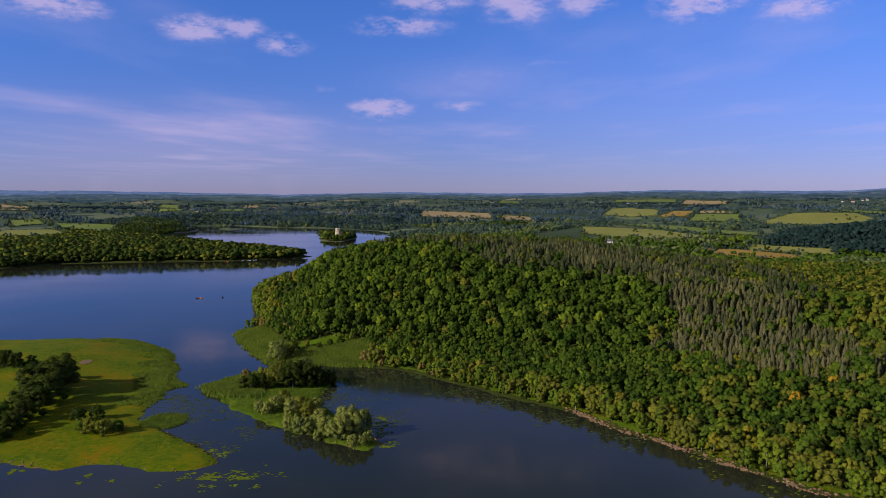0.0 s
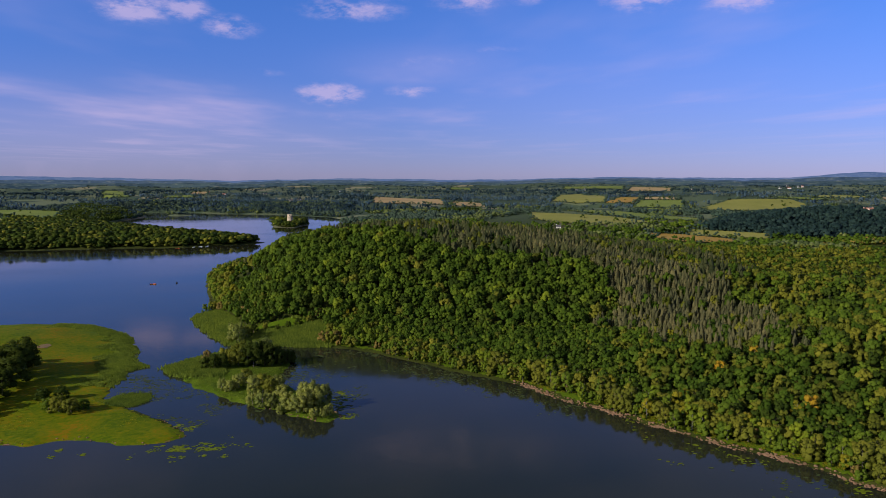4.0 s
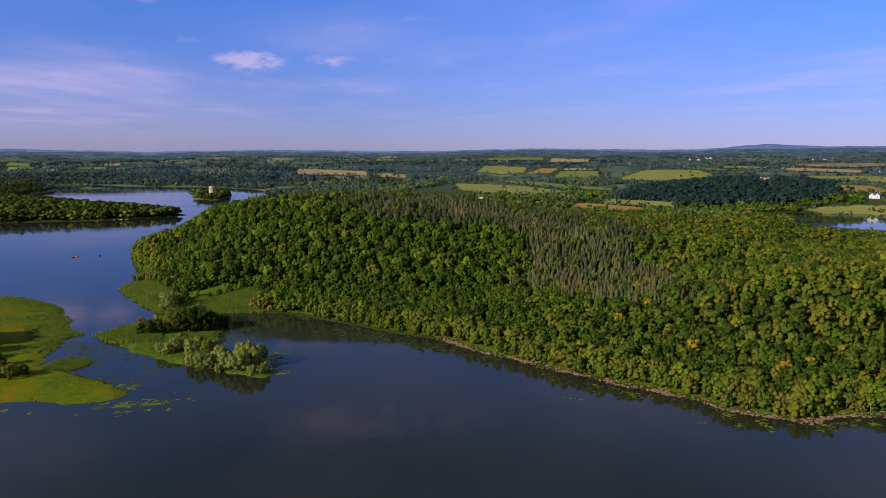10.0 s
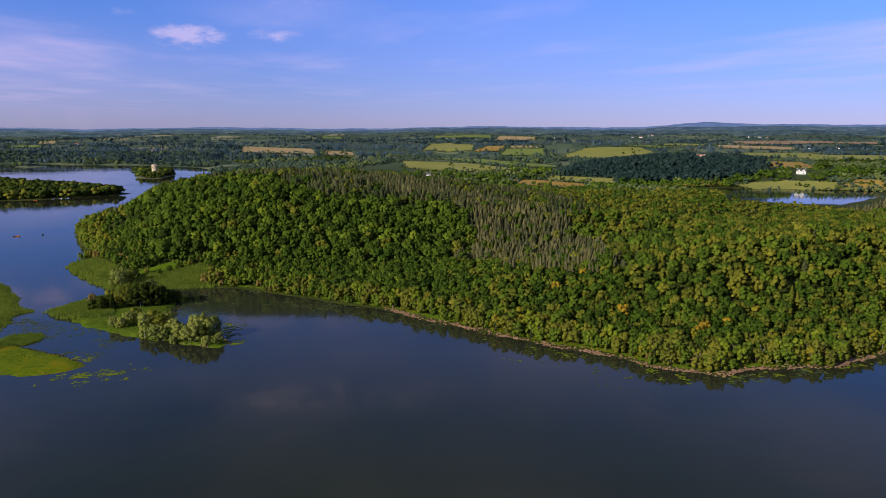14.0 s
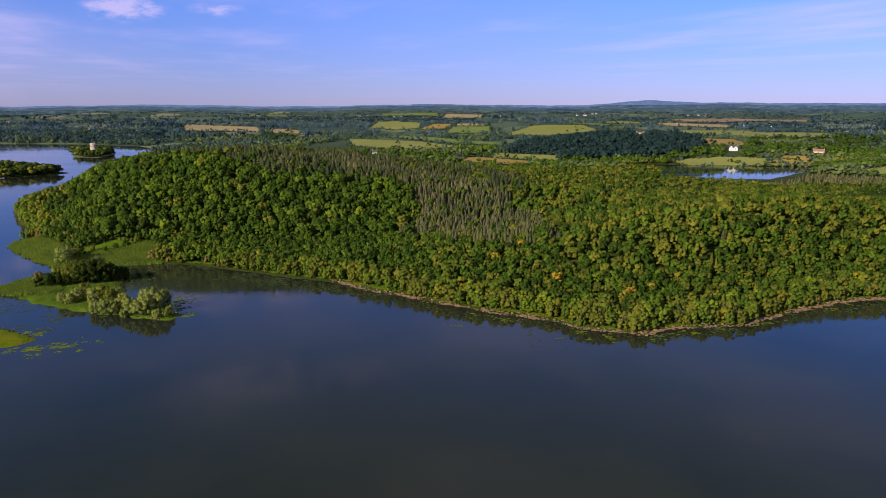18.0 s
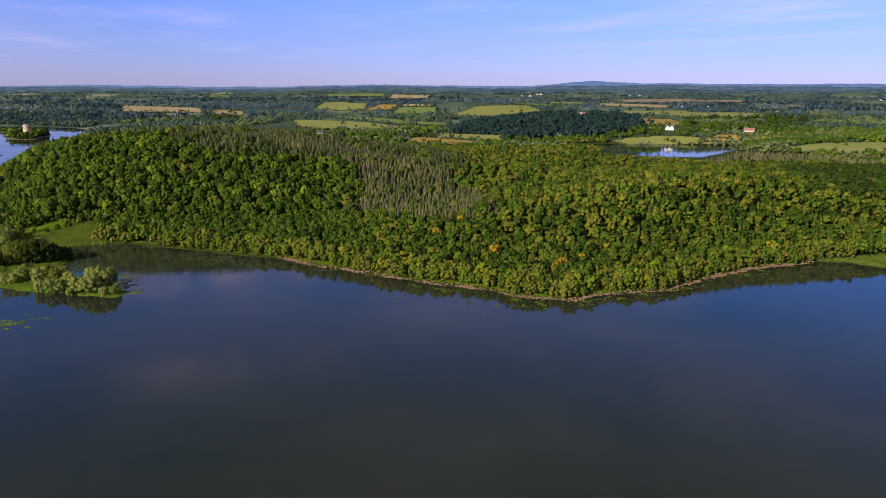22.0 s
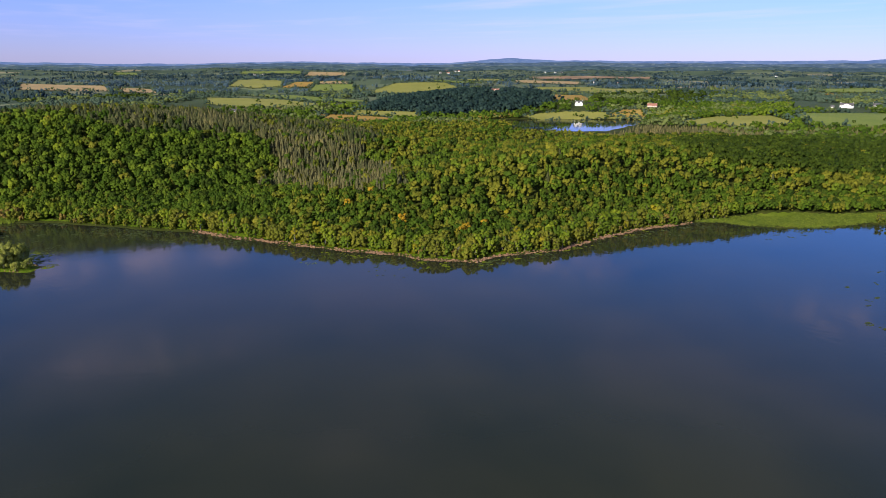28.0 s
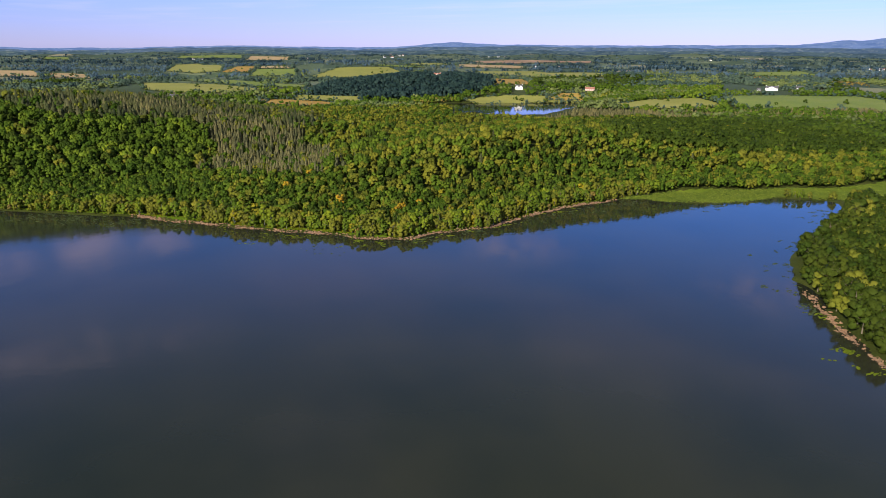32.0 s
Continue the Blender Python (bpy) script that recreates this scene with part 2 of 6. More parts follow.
def tex(n, l, scale, detail=4.0, rough=0.55, squash=None, kind="ShaderNodeTexNoise"):
    c = n.new("ShaderNodeNewGeometry")
    t = n.new(kind)
    t.inputs["Scale"].default_value = scale
    if kind == "ShaderNodeTexNoise":
        t.inputs["Detail"].default_value, t.inputs["Roughness"].default_value = detail, rough
    v = c.outputs["Position"]
    if squash:
        m = n.new("ShaderNodeMapping")
        m.inputs["Scale"].default_value = squash
        l.new(v, m.inputs["Vector"])
        v = m.outputs[0]
    l.new(v, t.inputs["Vector"])
    return t


def mix(n, l, a, b, f, blend="MIX"):
    m = n.new("ShaderNodeMix")
    m.data_type, m.blend_type = "RGBA", blend
    for key, v in (("A", a), ("B", b), ("Factor", f)):
        if isinstance(v, bpy.types.NodeSocket):
            l.new(v, m.inputs[key])
        else:
            m.inputs[key].default_value = v if key == "Factor" else (*v, 1)
    return m.outputs["Result"]


def soft(c):
    # leaf greens are duller than paint: a little red and blue come with the green
    g = c[1]
    return (1.10 * c[0] + 0.01 * g, 1.05 * g, c[2] + 0.03 * g)


def leaf(name, dark, light, patch=0.045):
    """Foliage: each clump its own shade, each stretch of wood its own hue, some light let through."""
    def build(n, l, out):
        g = n.new("ShaderNodeNewGeometry")
        o = n.new("ShaderNodeObjectInfo")
        few = n.new("ShaderNodeMapRange")
        few.inputs["To Min"].default_value, few.inputs["To Max"].default_value = 0.25, 0.75
        l.new(g.outputs["Random Per Island"], few.inputs["Value"])
        each = mix(n, l, soft(dark), soft(light), few.outputs[0])
        far = tex(n, l, patch, 3.0)
        hue = ramp(n, l, far.outputs[0], [(0.32, (0.72, 0.80, 0.85)), (0.5, (1, 1, 1)), (0.68, (1.07, 1.06, 1.0))])
        col = mix(n, l, each, hue, 1.0, "MULTIPLY")
        own = ramp(n, l, o.outputs["Random"], [(0.0, (0.86, 0.90, 0.88)), (1.0, (1.14, 1.10, 1.02))])
        col = mix(n, l, col, own, 1.0, "MULTIPLY")
        tone = n.new("ShaderNodeAttribute")
        tone.attribute_name = "tone"
        tree = ramp(n, l, tone.outputs["Fac"], [(0.0, (0.60, 0.66, 0.66)), (0.35, (0.84, 0.88, 0.86)), (0.65, (1.03, 1.03, 1.0)), (1.0, (1.19, 1.16, 1.05))])
        col = mix(n, l, col, tree, 1.0, "MULTIPLY")
        p = n.new("ShaderNodeBsdfPrincipled")
        p.inputs["Roughness"].default_value, p.inputs["Specular IOR Level"].default_value = 0.65, 0.03
        l.new(col, p.inputs["Base Color"])
        t = n.new("ShaderNodeBsdfTranslucent")
        l.new(mix(n, l, col, (1.35, 1.45, 0.75), 1.0, "MULTIPLY"), t.inputs["Color"])
        s = n.new("ShaderNodeMixShader")
        s.inputs[0].default_value = 0.28
        l.new(p.outputs[0], s.inputs[1])
        l.new(t.outputs[0], s.inputs[2])
        l.new(s.outputs[0], out.inputs[0])
    return material(name, build)


def rough_stuff(name, stops, scale, fine, bump=0.4, roughness=0.9, squash=None):
    """Soil, bark, stone, plaster: two scales of colour and a relief."""
    def build(n, l, out):
        a, b = tex(n, l, scale, 5.0, 0.6, squash), tex(n, l, fine, 4.0, 0.6, squash)
        m = n.new("ShaderNodeMath")
        m.operation = "MULTIPLY_ADD"
        m.inputs[1].default_value = 0.5
        l.new(b.outputs[0], m.inputs[0])
        h = n.new("ShaderNodeMath")
        h.operation = "MULTIPLY"
        h.inputs[1].default_value = 0.5
        l.new(a.outputs[0], h.inputs[0])
        l.new(h.outputs[0], m.inputs[2])
        col = ramp(n, l, m.outputs[0], stops)
        p = n.new("ShaderNodeBsdfPrincipled")
        p.inputs["Roughness"].default_value, p.inputs["Specular IOR Level"].default_value = roughness, 0.06
        l.new(col, p.inputs["Base Color"])
        if bump:
            bm = n.new("ShaderNodeBump")
            bm.inputs["Strength"].default_value, bm.inputs["Distance"].default_value = bump, 0.2
            l.new(b.outputs[0], bm.inputs["Height"])
            l.new(bm.outputs[0], p.inputs["Normal"])
        l.new(p.outputs[0], out.inputs[0])
    return material(name, build)


def water_build(n, l, out):
    p = n.new("ShaderNodeBsdfPrincipled")
    p.inputs["IOR"].default_value = 1.33
    # wind lanes: ruffled and glassy stretches
    lanes = tex(n, l, 0.011, 4.0, 0.6, (0.35, 1.0, 1.0))
    r = n.new("ShaderNodeMapRange")
    for key, v in (("From Min", 0.40), ("From Max", 0.64), ("To Min", 0.035), ("To Max", 0.11)):
        r.inputs[key].default_value = v
    l.new(lanes.outputs[0], r.inputs["Value"])
    l.new(r.outputs[0], p.inputs["Roughness"])
    p.inputs["Specular IOR Level"].default_value, p.inputs["Specular Tint"].default_value = 0.32, (0.56, 0.92, 0.58, 1)
    murk = tex(n, l, 0.012, 3.0)
    l.new(ramp(n, l, murk.outputs[0], [(0.35, (0.013, 0.016, 0.011)), (0.65, (0.022, 0.023, 0.013))]), p.inputs["Base Color"])
    a, b = tex(n, l, 0.35, 3.0, 0.5, (1.0, 0.6, 1.0)), tex(n, l, 0.03, 2.0)
    k = n.new("ShaderNodeMath")
    k.operation = "MULTIPLY"
    l.new(a.outputs[0], k.inputs[0])
    l.new(b.outputs[0], k.inputs[1])
    bm = n.new("ShaderNodeBump")
    bm.inputs["Strength"].default_value, bm.inputs["Distance"].default_value = 0.07, 0.6
    l.new(k.outputs[0], bm.inputs["Height"])
    l.new(bm.outputs[0], p.inputs["Normal"])
    l.new(p.outputs[0], out.inputs[0])


def land_build(n, l, out):
    """Rough grass and woodland floor near by, a quilt of pastures and stubble farther off."""
    p = n.new("ShaderNodeBsdfPrincipled")
    p.inputs["Roughness"].default_value, p.inputs["Specular IOR Level"].default_value = 0.95, 0.1
    a, b = tex(n, l, 0.03, 5.0, 0.6), tex(n, l, 0.9, 4.0)
    floor = ramp(n, l, a.outputs[0], [(0.3, (0.022, 0.030, 0.004)), (0.55, (0.038, 0.048, 0.007)), (0.75, (0.066, 0.070, 0.014))])
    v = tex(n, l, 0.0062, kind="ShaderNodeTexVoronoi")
    # the quilt's greens are mixed bluer to take in some far haze
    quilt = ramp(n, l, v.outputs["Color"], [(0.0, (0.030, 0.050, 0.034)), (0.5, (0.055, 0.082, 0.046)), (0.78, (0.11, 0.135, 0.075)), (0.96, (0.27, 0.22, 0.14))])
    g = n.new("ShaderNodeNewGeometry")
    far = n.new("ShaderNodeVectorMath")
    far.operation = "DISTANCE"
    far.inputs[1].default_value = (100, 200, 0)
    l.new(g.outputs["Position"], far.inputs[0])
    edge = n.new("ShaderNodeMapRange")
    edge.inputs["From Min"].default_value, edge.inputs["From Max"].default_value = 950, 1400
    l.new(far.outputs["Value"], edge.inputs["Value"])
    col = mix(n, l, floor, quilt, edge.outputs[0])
    col = mix(n, l, col, ramp(n, l, b.outputs[0], [(0.3, (0.7, 0.7, 0.7)), (0.7, (1.25, 1.25, 1.2))]), 1.0, "MULTIPLY")
    l.new(col, p.inputs["Base Color"])
    bm = n.new("ShaderNodeBump")
    bm.inputs["Strength"].default_value, bm.inputs["Distance"].default_value = 0.6, 0.3
    l.new(b.outputs[0], bm.inputs["Height"])
    l.new(bm.outputs[0], p.inputs["Normal"])
    l.new(p.outputs[0], out.inputs[0])


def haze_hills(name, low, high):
    """Hills so far off that only the air's light shows, painted as their glow."""
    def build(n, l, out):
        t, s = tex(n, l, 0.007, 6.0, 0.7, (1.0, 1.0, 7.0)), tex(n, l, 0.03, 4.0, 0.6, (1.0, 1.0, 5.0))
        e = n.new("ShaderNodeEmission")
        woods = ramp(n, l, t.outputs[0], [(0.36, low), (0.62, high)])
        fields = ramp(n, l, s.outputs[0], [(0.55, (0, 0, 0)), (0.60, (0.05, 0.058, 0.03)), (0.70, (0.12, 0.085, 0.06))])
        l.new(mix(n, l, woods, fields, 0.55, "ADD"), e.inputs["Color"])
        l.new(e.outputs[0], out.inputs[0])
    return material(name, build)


# haze as emission colour: greenish on the nearest ridge, paler blue on the last
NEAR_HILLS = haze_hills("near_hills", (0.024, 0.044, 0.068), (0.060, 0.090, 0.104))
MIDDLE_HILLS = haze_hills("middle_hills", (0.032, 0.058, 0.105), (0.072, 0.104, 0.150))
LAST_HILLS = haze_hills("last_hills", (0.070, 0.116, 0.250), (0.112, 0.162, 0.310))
WATER, LAND = material("lake_water", water_build), material("land", land_build)
OAK = leaf("oak_leaves", (0.038, 0.072, 0.006), (0.068, 0.112, 0.011))
MID = leaf("mixed_leaves", (0.060, 0.100, 0.008), (0.100, 0.148, 0.014))
LIGHT = leaf("ash_leaves", (0.092, 0.132, 0.008), (0.142, 0.188, 0.014))
OLIVE = leaf("olive_leaves", (0.100, 0.112, 0.012), (0.150, 0.160, 0.020))
RUSSET = leaf("russet_twigs", (0.13, 0.10, 0.028), (0.22, 0.165, 0.05))
AUTUMN = leaf("autumn_leaves", (0.30, 0.185, 0.012), (0.44, 0.29, 0.022))
GOLD = leaf("turning_leaves", (0.145, 0.138, 0.008), (0.215, 0.200, 0.014))
LARCH = leaf("larch_needles", (0.102, 0.100, 0.046), (0.158, 0.152, 0.074))
DARKOAK = leaf("shady_oak_leaves", (0.027, 0.047, 0.006), (0.048, 0.075, 0.010))
# dark woods far off, with the blue of the haze in the leaf colour
BLUEDARK = leaf("hazed_dark_woods", (0.016, 0.036, 0.054), (0.034, 0.062, 0.082), 0.004)
EAST = leaf("dull_mixed_leaves", (0.096, 0.107, 0.011), (0.144, 0.154, 0.018))
SPRUCE = leaf("spruce_needles", (0.056, 0.066, 0.026), (0.094, 0.104, 0.044))
HEDGE = leaf("hedge_leaves", (0.030, 0.046, 0.006), (0.052, 0.072, 0.009))
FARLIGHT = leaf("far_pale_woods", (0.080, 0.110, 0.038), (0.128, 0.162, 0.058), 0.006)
# the next two leaf colours carry painted haze: bluer than the trees themselves
BLUEWOOD = leaf("hazed_woods", (0.042, 0.080, 0.125), (0.078, 0.124, 0.175), 0.004)
BLUELIGHT = leaf("hazed_pale_woods", (0.070, 0.105, 0.10), (0.112, 0.145, 0.130), 0.004)
# dark conifers; the cloud shadow on their hill is mixed into the colour
DARK = leaf("cloud_shaded_conifers", (0.012, 0.029, 0.032), (0.026, 0.050, 0.048))
WILLOW = leaf("willow_leaves", (0.145, 0.170, 0.034), (0.225, 0.248, 0.062))
REED = leaf("reeds", (0.088, 0.136, 0.014), (0.140, 0.196, 0.028), 0.12)
TUSSOCK = leaf("tussocks", (0.12, 0.14, 0.006), (0.22, 0.21, 0.012), 0.08)
LILY = leaf("lily_pads", (0.10, 0.145, 0.006), (0.20, 0.245, 0.014), 0.2)
WEED = leaf("water_weed", (0.055, 0.080, 0.030), (0.095, 0.125, 0.048), 0.2)
# middle-distance leaves, tinted a little blue for haze
HAZYWOOD = leaf("far_woods", (0.038, 0.068, 0.056), (0.074, 0.110, 0.080), 0.006)
PALE_REED = leaf("pale_reeds", (0.104, 0.148, 0.020), (0.165, 0.212, 0.036), 0.12)
MARSH_GRASS = rough_stuff("marsh_grass", [(0.3, (0.070, 0.105, 0.008)), (0.5, (0.100, 0.138, 0.012)), (0.7, (0.132, 0.164, 0.020))], 0.06, 0.9, 0.6)
BARK = rough_stuff("bark", [(0.3, (0.05, 0.04, 0.03)), (0.7, (0.20, 0.17, 0.13))], 0.8, 6.0)
PALE_BARK = rough_stuff("pale_bark", [(0.3, (0.12, 0.11, 0.09)), (0.7, (0.30, 0.28, 0.24))], 0.8, 6.0)
GRAVEL = rough_stuff("shore_gravel", [(0.3, (0.10, 0.060, 0.034)), (0.55, (0.22, 0.135, 0.082)), (0.75, (0.36, 0.23, 0.145))], 0.25, 2.2, 0.7)
MEADOW_GRASS = rough_stuff("meadow_grass", [(0.38, (0.046, 0.084, 0.001)), (0.47, (0.082, 0.112, 0.001)), (0.55, (0.118, 0.124, 0.001)), (0.64, (0.19, 0.112, 0.002))], 0.04, 0.5, 0.9)
LUSH_GRASS = rough_stuff("lush_grass", [(0.3, (0.046, 0.085, 0.003)), (0.5, (0.070, 0.115, 0.005)), (0.7, (0.105, 0.145, 0.010))], 0.06, 0.9, 0.6)
BARE_EARTH = rough_stuff("bare_earth", [(0.3, (0.13, 0.09, 0.045)), (0.7, (0.24, 0.16, 0.09))], 0.3, 2.0)
STONE = rough_stuff("tower_stone", [(0.3, (0.22, 0.17, 0.12)), (0.5, (0.42, 0.34, 0.25)), (0.7, (0.58, 0.49, 0.38))], 0.15, 0.9, 0.6)
PLASTER = rough_stuff("white_wash", [(0.3, (0.52, 0.51, 0.49)), (0.7, (0.66, 0.65, 0.62))], 0.3, 3.0, 0.1)
PINK_PLASTER = rough_stuff("pink_wash", [(0.3, (0.46, 0.33, 0.28)), (0.7, (0.60, 0.46, 0.40))], 0.3, 3.0, 0.1)
SLATE = rough_stuff("slate", [(0.3, (0.05, 0.05, 0.055)), (0.7, (0.12, 0.115, 0.12))], 0.5, 3.0, 0.3, 0.6)
RED_TILE = rough_stuff("red_tiles", [(0.3, (0.20, 0.095, 0.07)), (0.7, (0.30, 0.15, 0.11))], 0.5, 3.0, 0.3)
GLASS = rough_stuff("window_glass", [(0.3, (0.02, 0.025, 0.03)), (0.7, (0.04, 0.045, 0.05))], 0.5, 3.0, 0.0, 0.1)
TIMBER = rough_stuff("dark_timber", [(0.3, (0.06, 0.04, 0.03)), (0.7, (0.14, 0.10, 0.07))], 0.5, 4.0, 0.2)
ORANGE_PAINT = rough_stuff("orange_paint", [(0.3, (0.55, 0.12, 0.03)), (0.7, (0.75, 0.22, 0.06))], 0.5, 4.0, 0.05, 0.4)
WHITE_PAINT = rough_stuff("white_paint", [(0.3, (0.70, 0.70, 0.70)), (0.7, (0.85, 0.85, 0.84))], 0.5, 4.0, 0.05, 0.4)
BLACK_RUBBER = rough_stuff("black_rubber", [(0.3, (0.012, 0.012, 0.014)), (0.7, (0.03, 0.03, 0.032))], 0.5, 4.0, 0.05, 0.5)

# ---- meshes from arrays ----
def mesh_of(name, verts, quads, mats, index=None, smooth_shade=False, tone=None, facing=None):
    me = bpy.data.meshes.new(name)
    verts, quads = np.asarray(verts, np.float32), np.asarray(quads, np.int32)
    k = quads.shape[1]
    me.vertices.add(len(verts))
    me.vertices.foreach_set("co", verts.ravel())
    me.loops.add(quads.size)
    me.loops.foreach_set("vertex_index", quads.ravel())
    me.polygons.add(len(quads))
    me.polygons.foreach_set("loop_start", np.arange(0, quads.size, k, dtype=np.int32))
    for m in mats:
        me.materials.append(m)
    if index is not None:
        me.polygons.foreach_set("material_index", np.asarray(index, np.int32))
    me.polygons.foreach_set("use_smooth", np.full(len(quads), smooth_shade))
    if tone is not None:
        me.attributes.new("tone", "FLOAT", "FACE").data.foreach_set("value", np.broadcast_to(np.asarray(tone, np.float32), len(quads)).copy())
    if facing is not None:
        me.attributes.new("custom_normal", "FLOAT_VECTOR", "POINT").data.foreach_set("vector", np.asarray(facing, np.float32).ravel())
    me.update(calc_edges=True)
    return me


def part(name, data, parent, label=""):
    ob = new(name, data)
    ob.parent = parent
    return tagged(ob, label)


def thing(name, at, label, category, group="", turn=0.0, size=1.0):
    ob = new(name)
    ob.empty_display_size = 0.5
    ob.matrix_basis = pose(*at, 0, 0, turn) @ Matrix.Scale(size, 4)
    return tagged(ob, label, category, group)


def ground_z(x, y):
    return float(height(np.array([x]), np.array([y]))[0])


# ---- ground, lake ----
ang = np.radians(np.concatenate([np.arange(-180, -42, 6.0), np.arange(-42, 74, 0.3), np.arange(74, 180, 6.0)]))
rad = np.concatenate([[2.0, 20.0, 50.0], np.geomspace(75, 900, 200), np.geomspace(908, 4770, 120)])
A, Rr = np.meshgrid(ang, rad)
gx, gy = np.sin(A) * Rr, -60 + np.cos(A) * Rr
gz = height(gx, gy)
na, nr = len(ang), len(rad)
i0 = (np.arange(nr - 1)[:, None] * na + np.arange(na)[None]).ravel()
i1 = (np.arange(nr - 1)[:, None] * na + (np.arange(na)[None] + 1) % na).ravel()
gquads = np.stack([i0, i0 + na, i1 + na, i1], 1)
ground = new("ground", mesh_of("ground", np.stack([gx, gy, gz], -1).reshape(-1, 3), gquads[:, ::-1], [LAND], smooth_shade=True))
tagged(ground, "rolling wooded farmland with a lake bed in it", "ground", kind="structure")
a = np.linspace(0, 2 * np.pi, 96, endpoint=False)
wv = np.concatenate([[[0, 0, 0]], np.stack([2900 * np.cos(a), 500 + 2900 * np.sin(a), 0 * a], 1)])
water = new("water", mesh_of("water", wv, [(0, i + 1, (i + 1) % 96 + 1) for i in range(96)], [WATER]))


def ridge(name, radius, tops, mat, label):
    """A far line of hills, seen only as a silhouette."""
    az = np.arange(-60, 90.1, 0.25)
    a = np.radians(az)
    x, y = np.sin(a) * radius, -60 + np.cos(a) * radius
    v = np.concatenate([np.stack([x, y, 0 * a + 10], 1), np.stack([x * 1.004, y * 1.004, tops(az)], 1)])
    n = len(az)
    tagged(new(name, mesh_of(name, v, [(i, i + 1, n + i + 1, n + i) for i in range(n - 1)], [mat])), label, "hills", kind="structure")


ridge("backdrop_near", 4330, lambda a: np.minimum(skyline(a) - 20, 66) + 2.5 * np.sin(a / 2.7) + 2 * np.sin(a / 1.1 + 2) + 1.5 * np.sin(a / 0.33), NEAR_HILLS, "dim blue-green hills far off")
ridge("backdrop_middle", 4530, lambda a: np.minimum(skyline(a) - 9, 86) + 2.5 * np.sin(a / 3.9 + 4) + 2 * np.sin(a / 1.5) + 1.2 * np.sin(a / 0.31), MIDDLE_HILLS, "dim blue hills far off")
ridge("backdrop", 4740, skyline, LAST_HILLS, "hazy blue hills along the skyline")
tagged(water, "calm dark lake water reflecting the sky", "lake", kind="structure")


# ---- plants ----
def ball(sub):
    bm = bmesh.new()
    bmesh.ops.create_icosphere(bm, subdivisions=sub, radius=1.0)
    out = np.array([v.co for v in bm.verts]), np.array([[v.index for v in f.verts] for f in bm.faces])
    bm.free()
    return out


BALLS = ball(1)
EIGHT = np.array([(1, 0, 0), (0, 1, 0), (-1, 0, 0), (0, -1, 0), (0, 0, 1), (0, 0, -1.0)]), np.array([(i, (i + 1) % 4, 4) for i in range(4)] + [((i + 1) % 4, i, 5) for i in range(4)])


def clumps(rng, c, n, size):
    """Leaf clumps, three corners each, at the centres c, facing along n: corners with their facing, and faces."""
    n = n / np.linalg.norm(n, axis=1, keepdims=True)
    t = np.cross(n, rng.normal(size=n.shape))
    t /= np.linalg.norm(t, axis=1, keepdims=True) + 1e-9
    b = np.cross(n, t)
    s = (size * (0.65 + 0.7 * rng.random(len(c))))[:, None]
    bend = 0.35 * s * n
    w = s * (0.6 + 0.4 * rng.random((len(c), 1)))
    v = np.stack([c + t * s - bend, c - 0.55 * t * s + b * w + 0.4 * bend, c - 0.55 * t * s - b * w], 1).reshape(-1, 3)
    return np.concatenate([v, np.repeat(n, 3, 0)], 1), np.arange(len(v)).reshape(-1, 3)


def joined(pieces):
    start = np.cumsum([0] + [len(v) for v, _ in pieces])
    return np.concatenate([v for v, _ in pieces]), np.concatenate([f + k for (_, f), k in zip(pieces, start)])


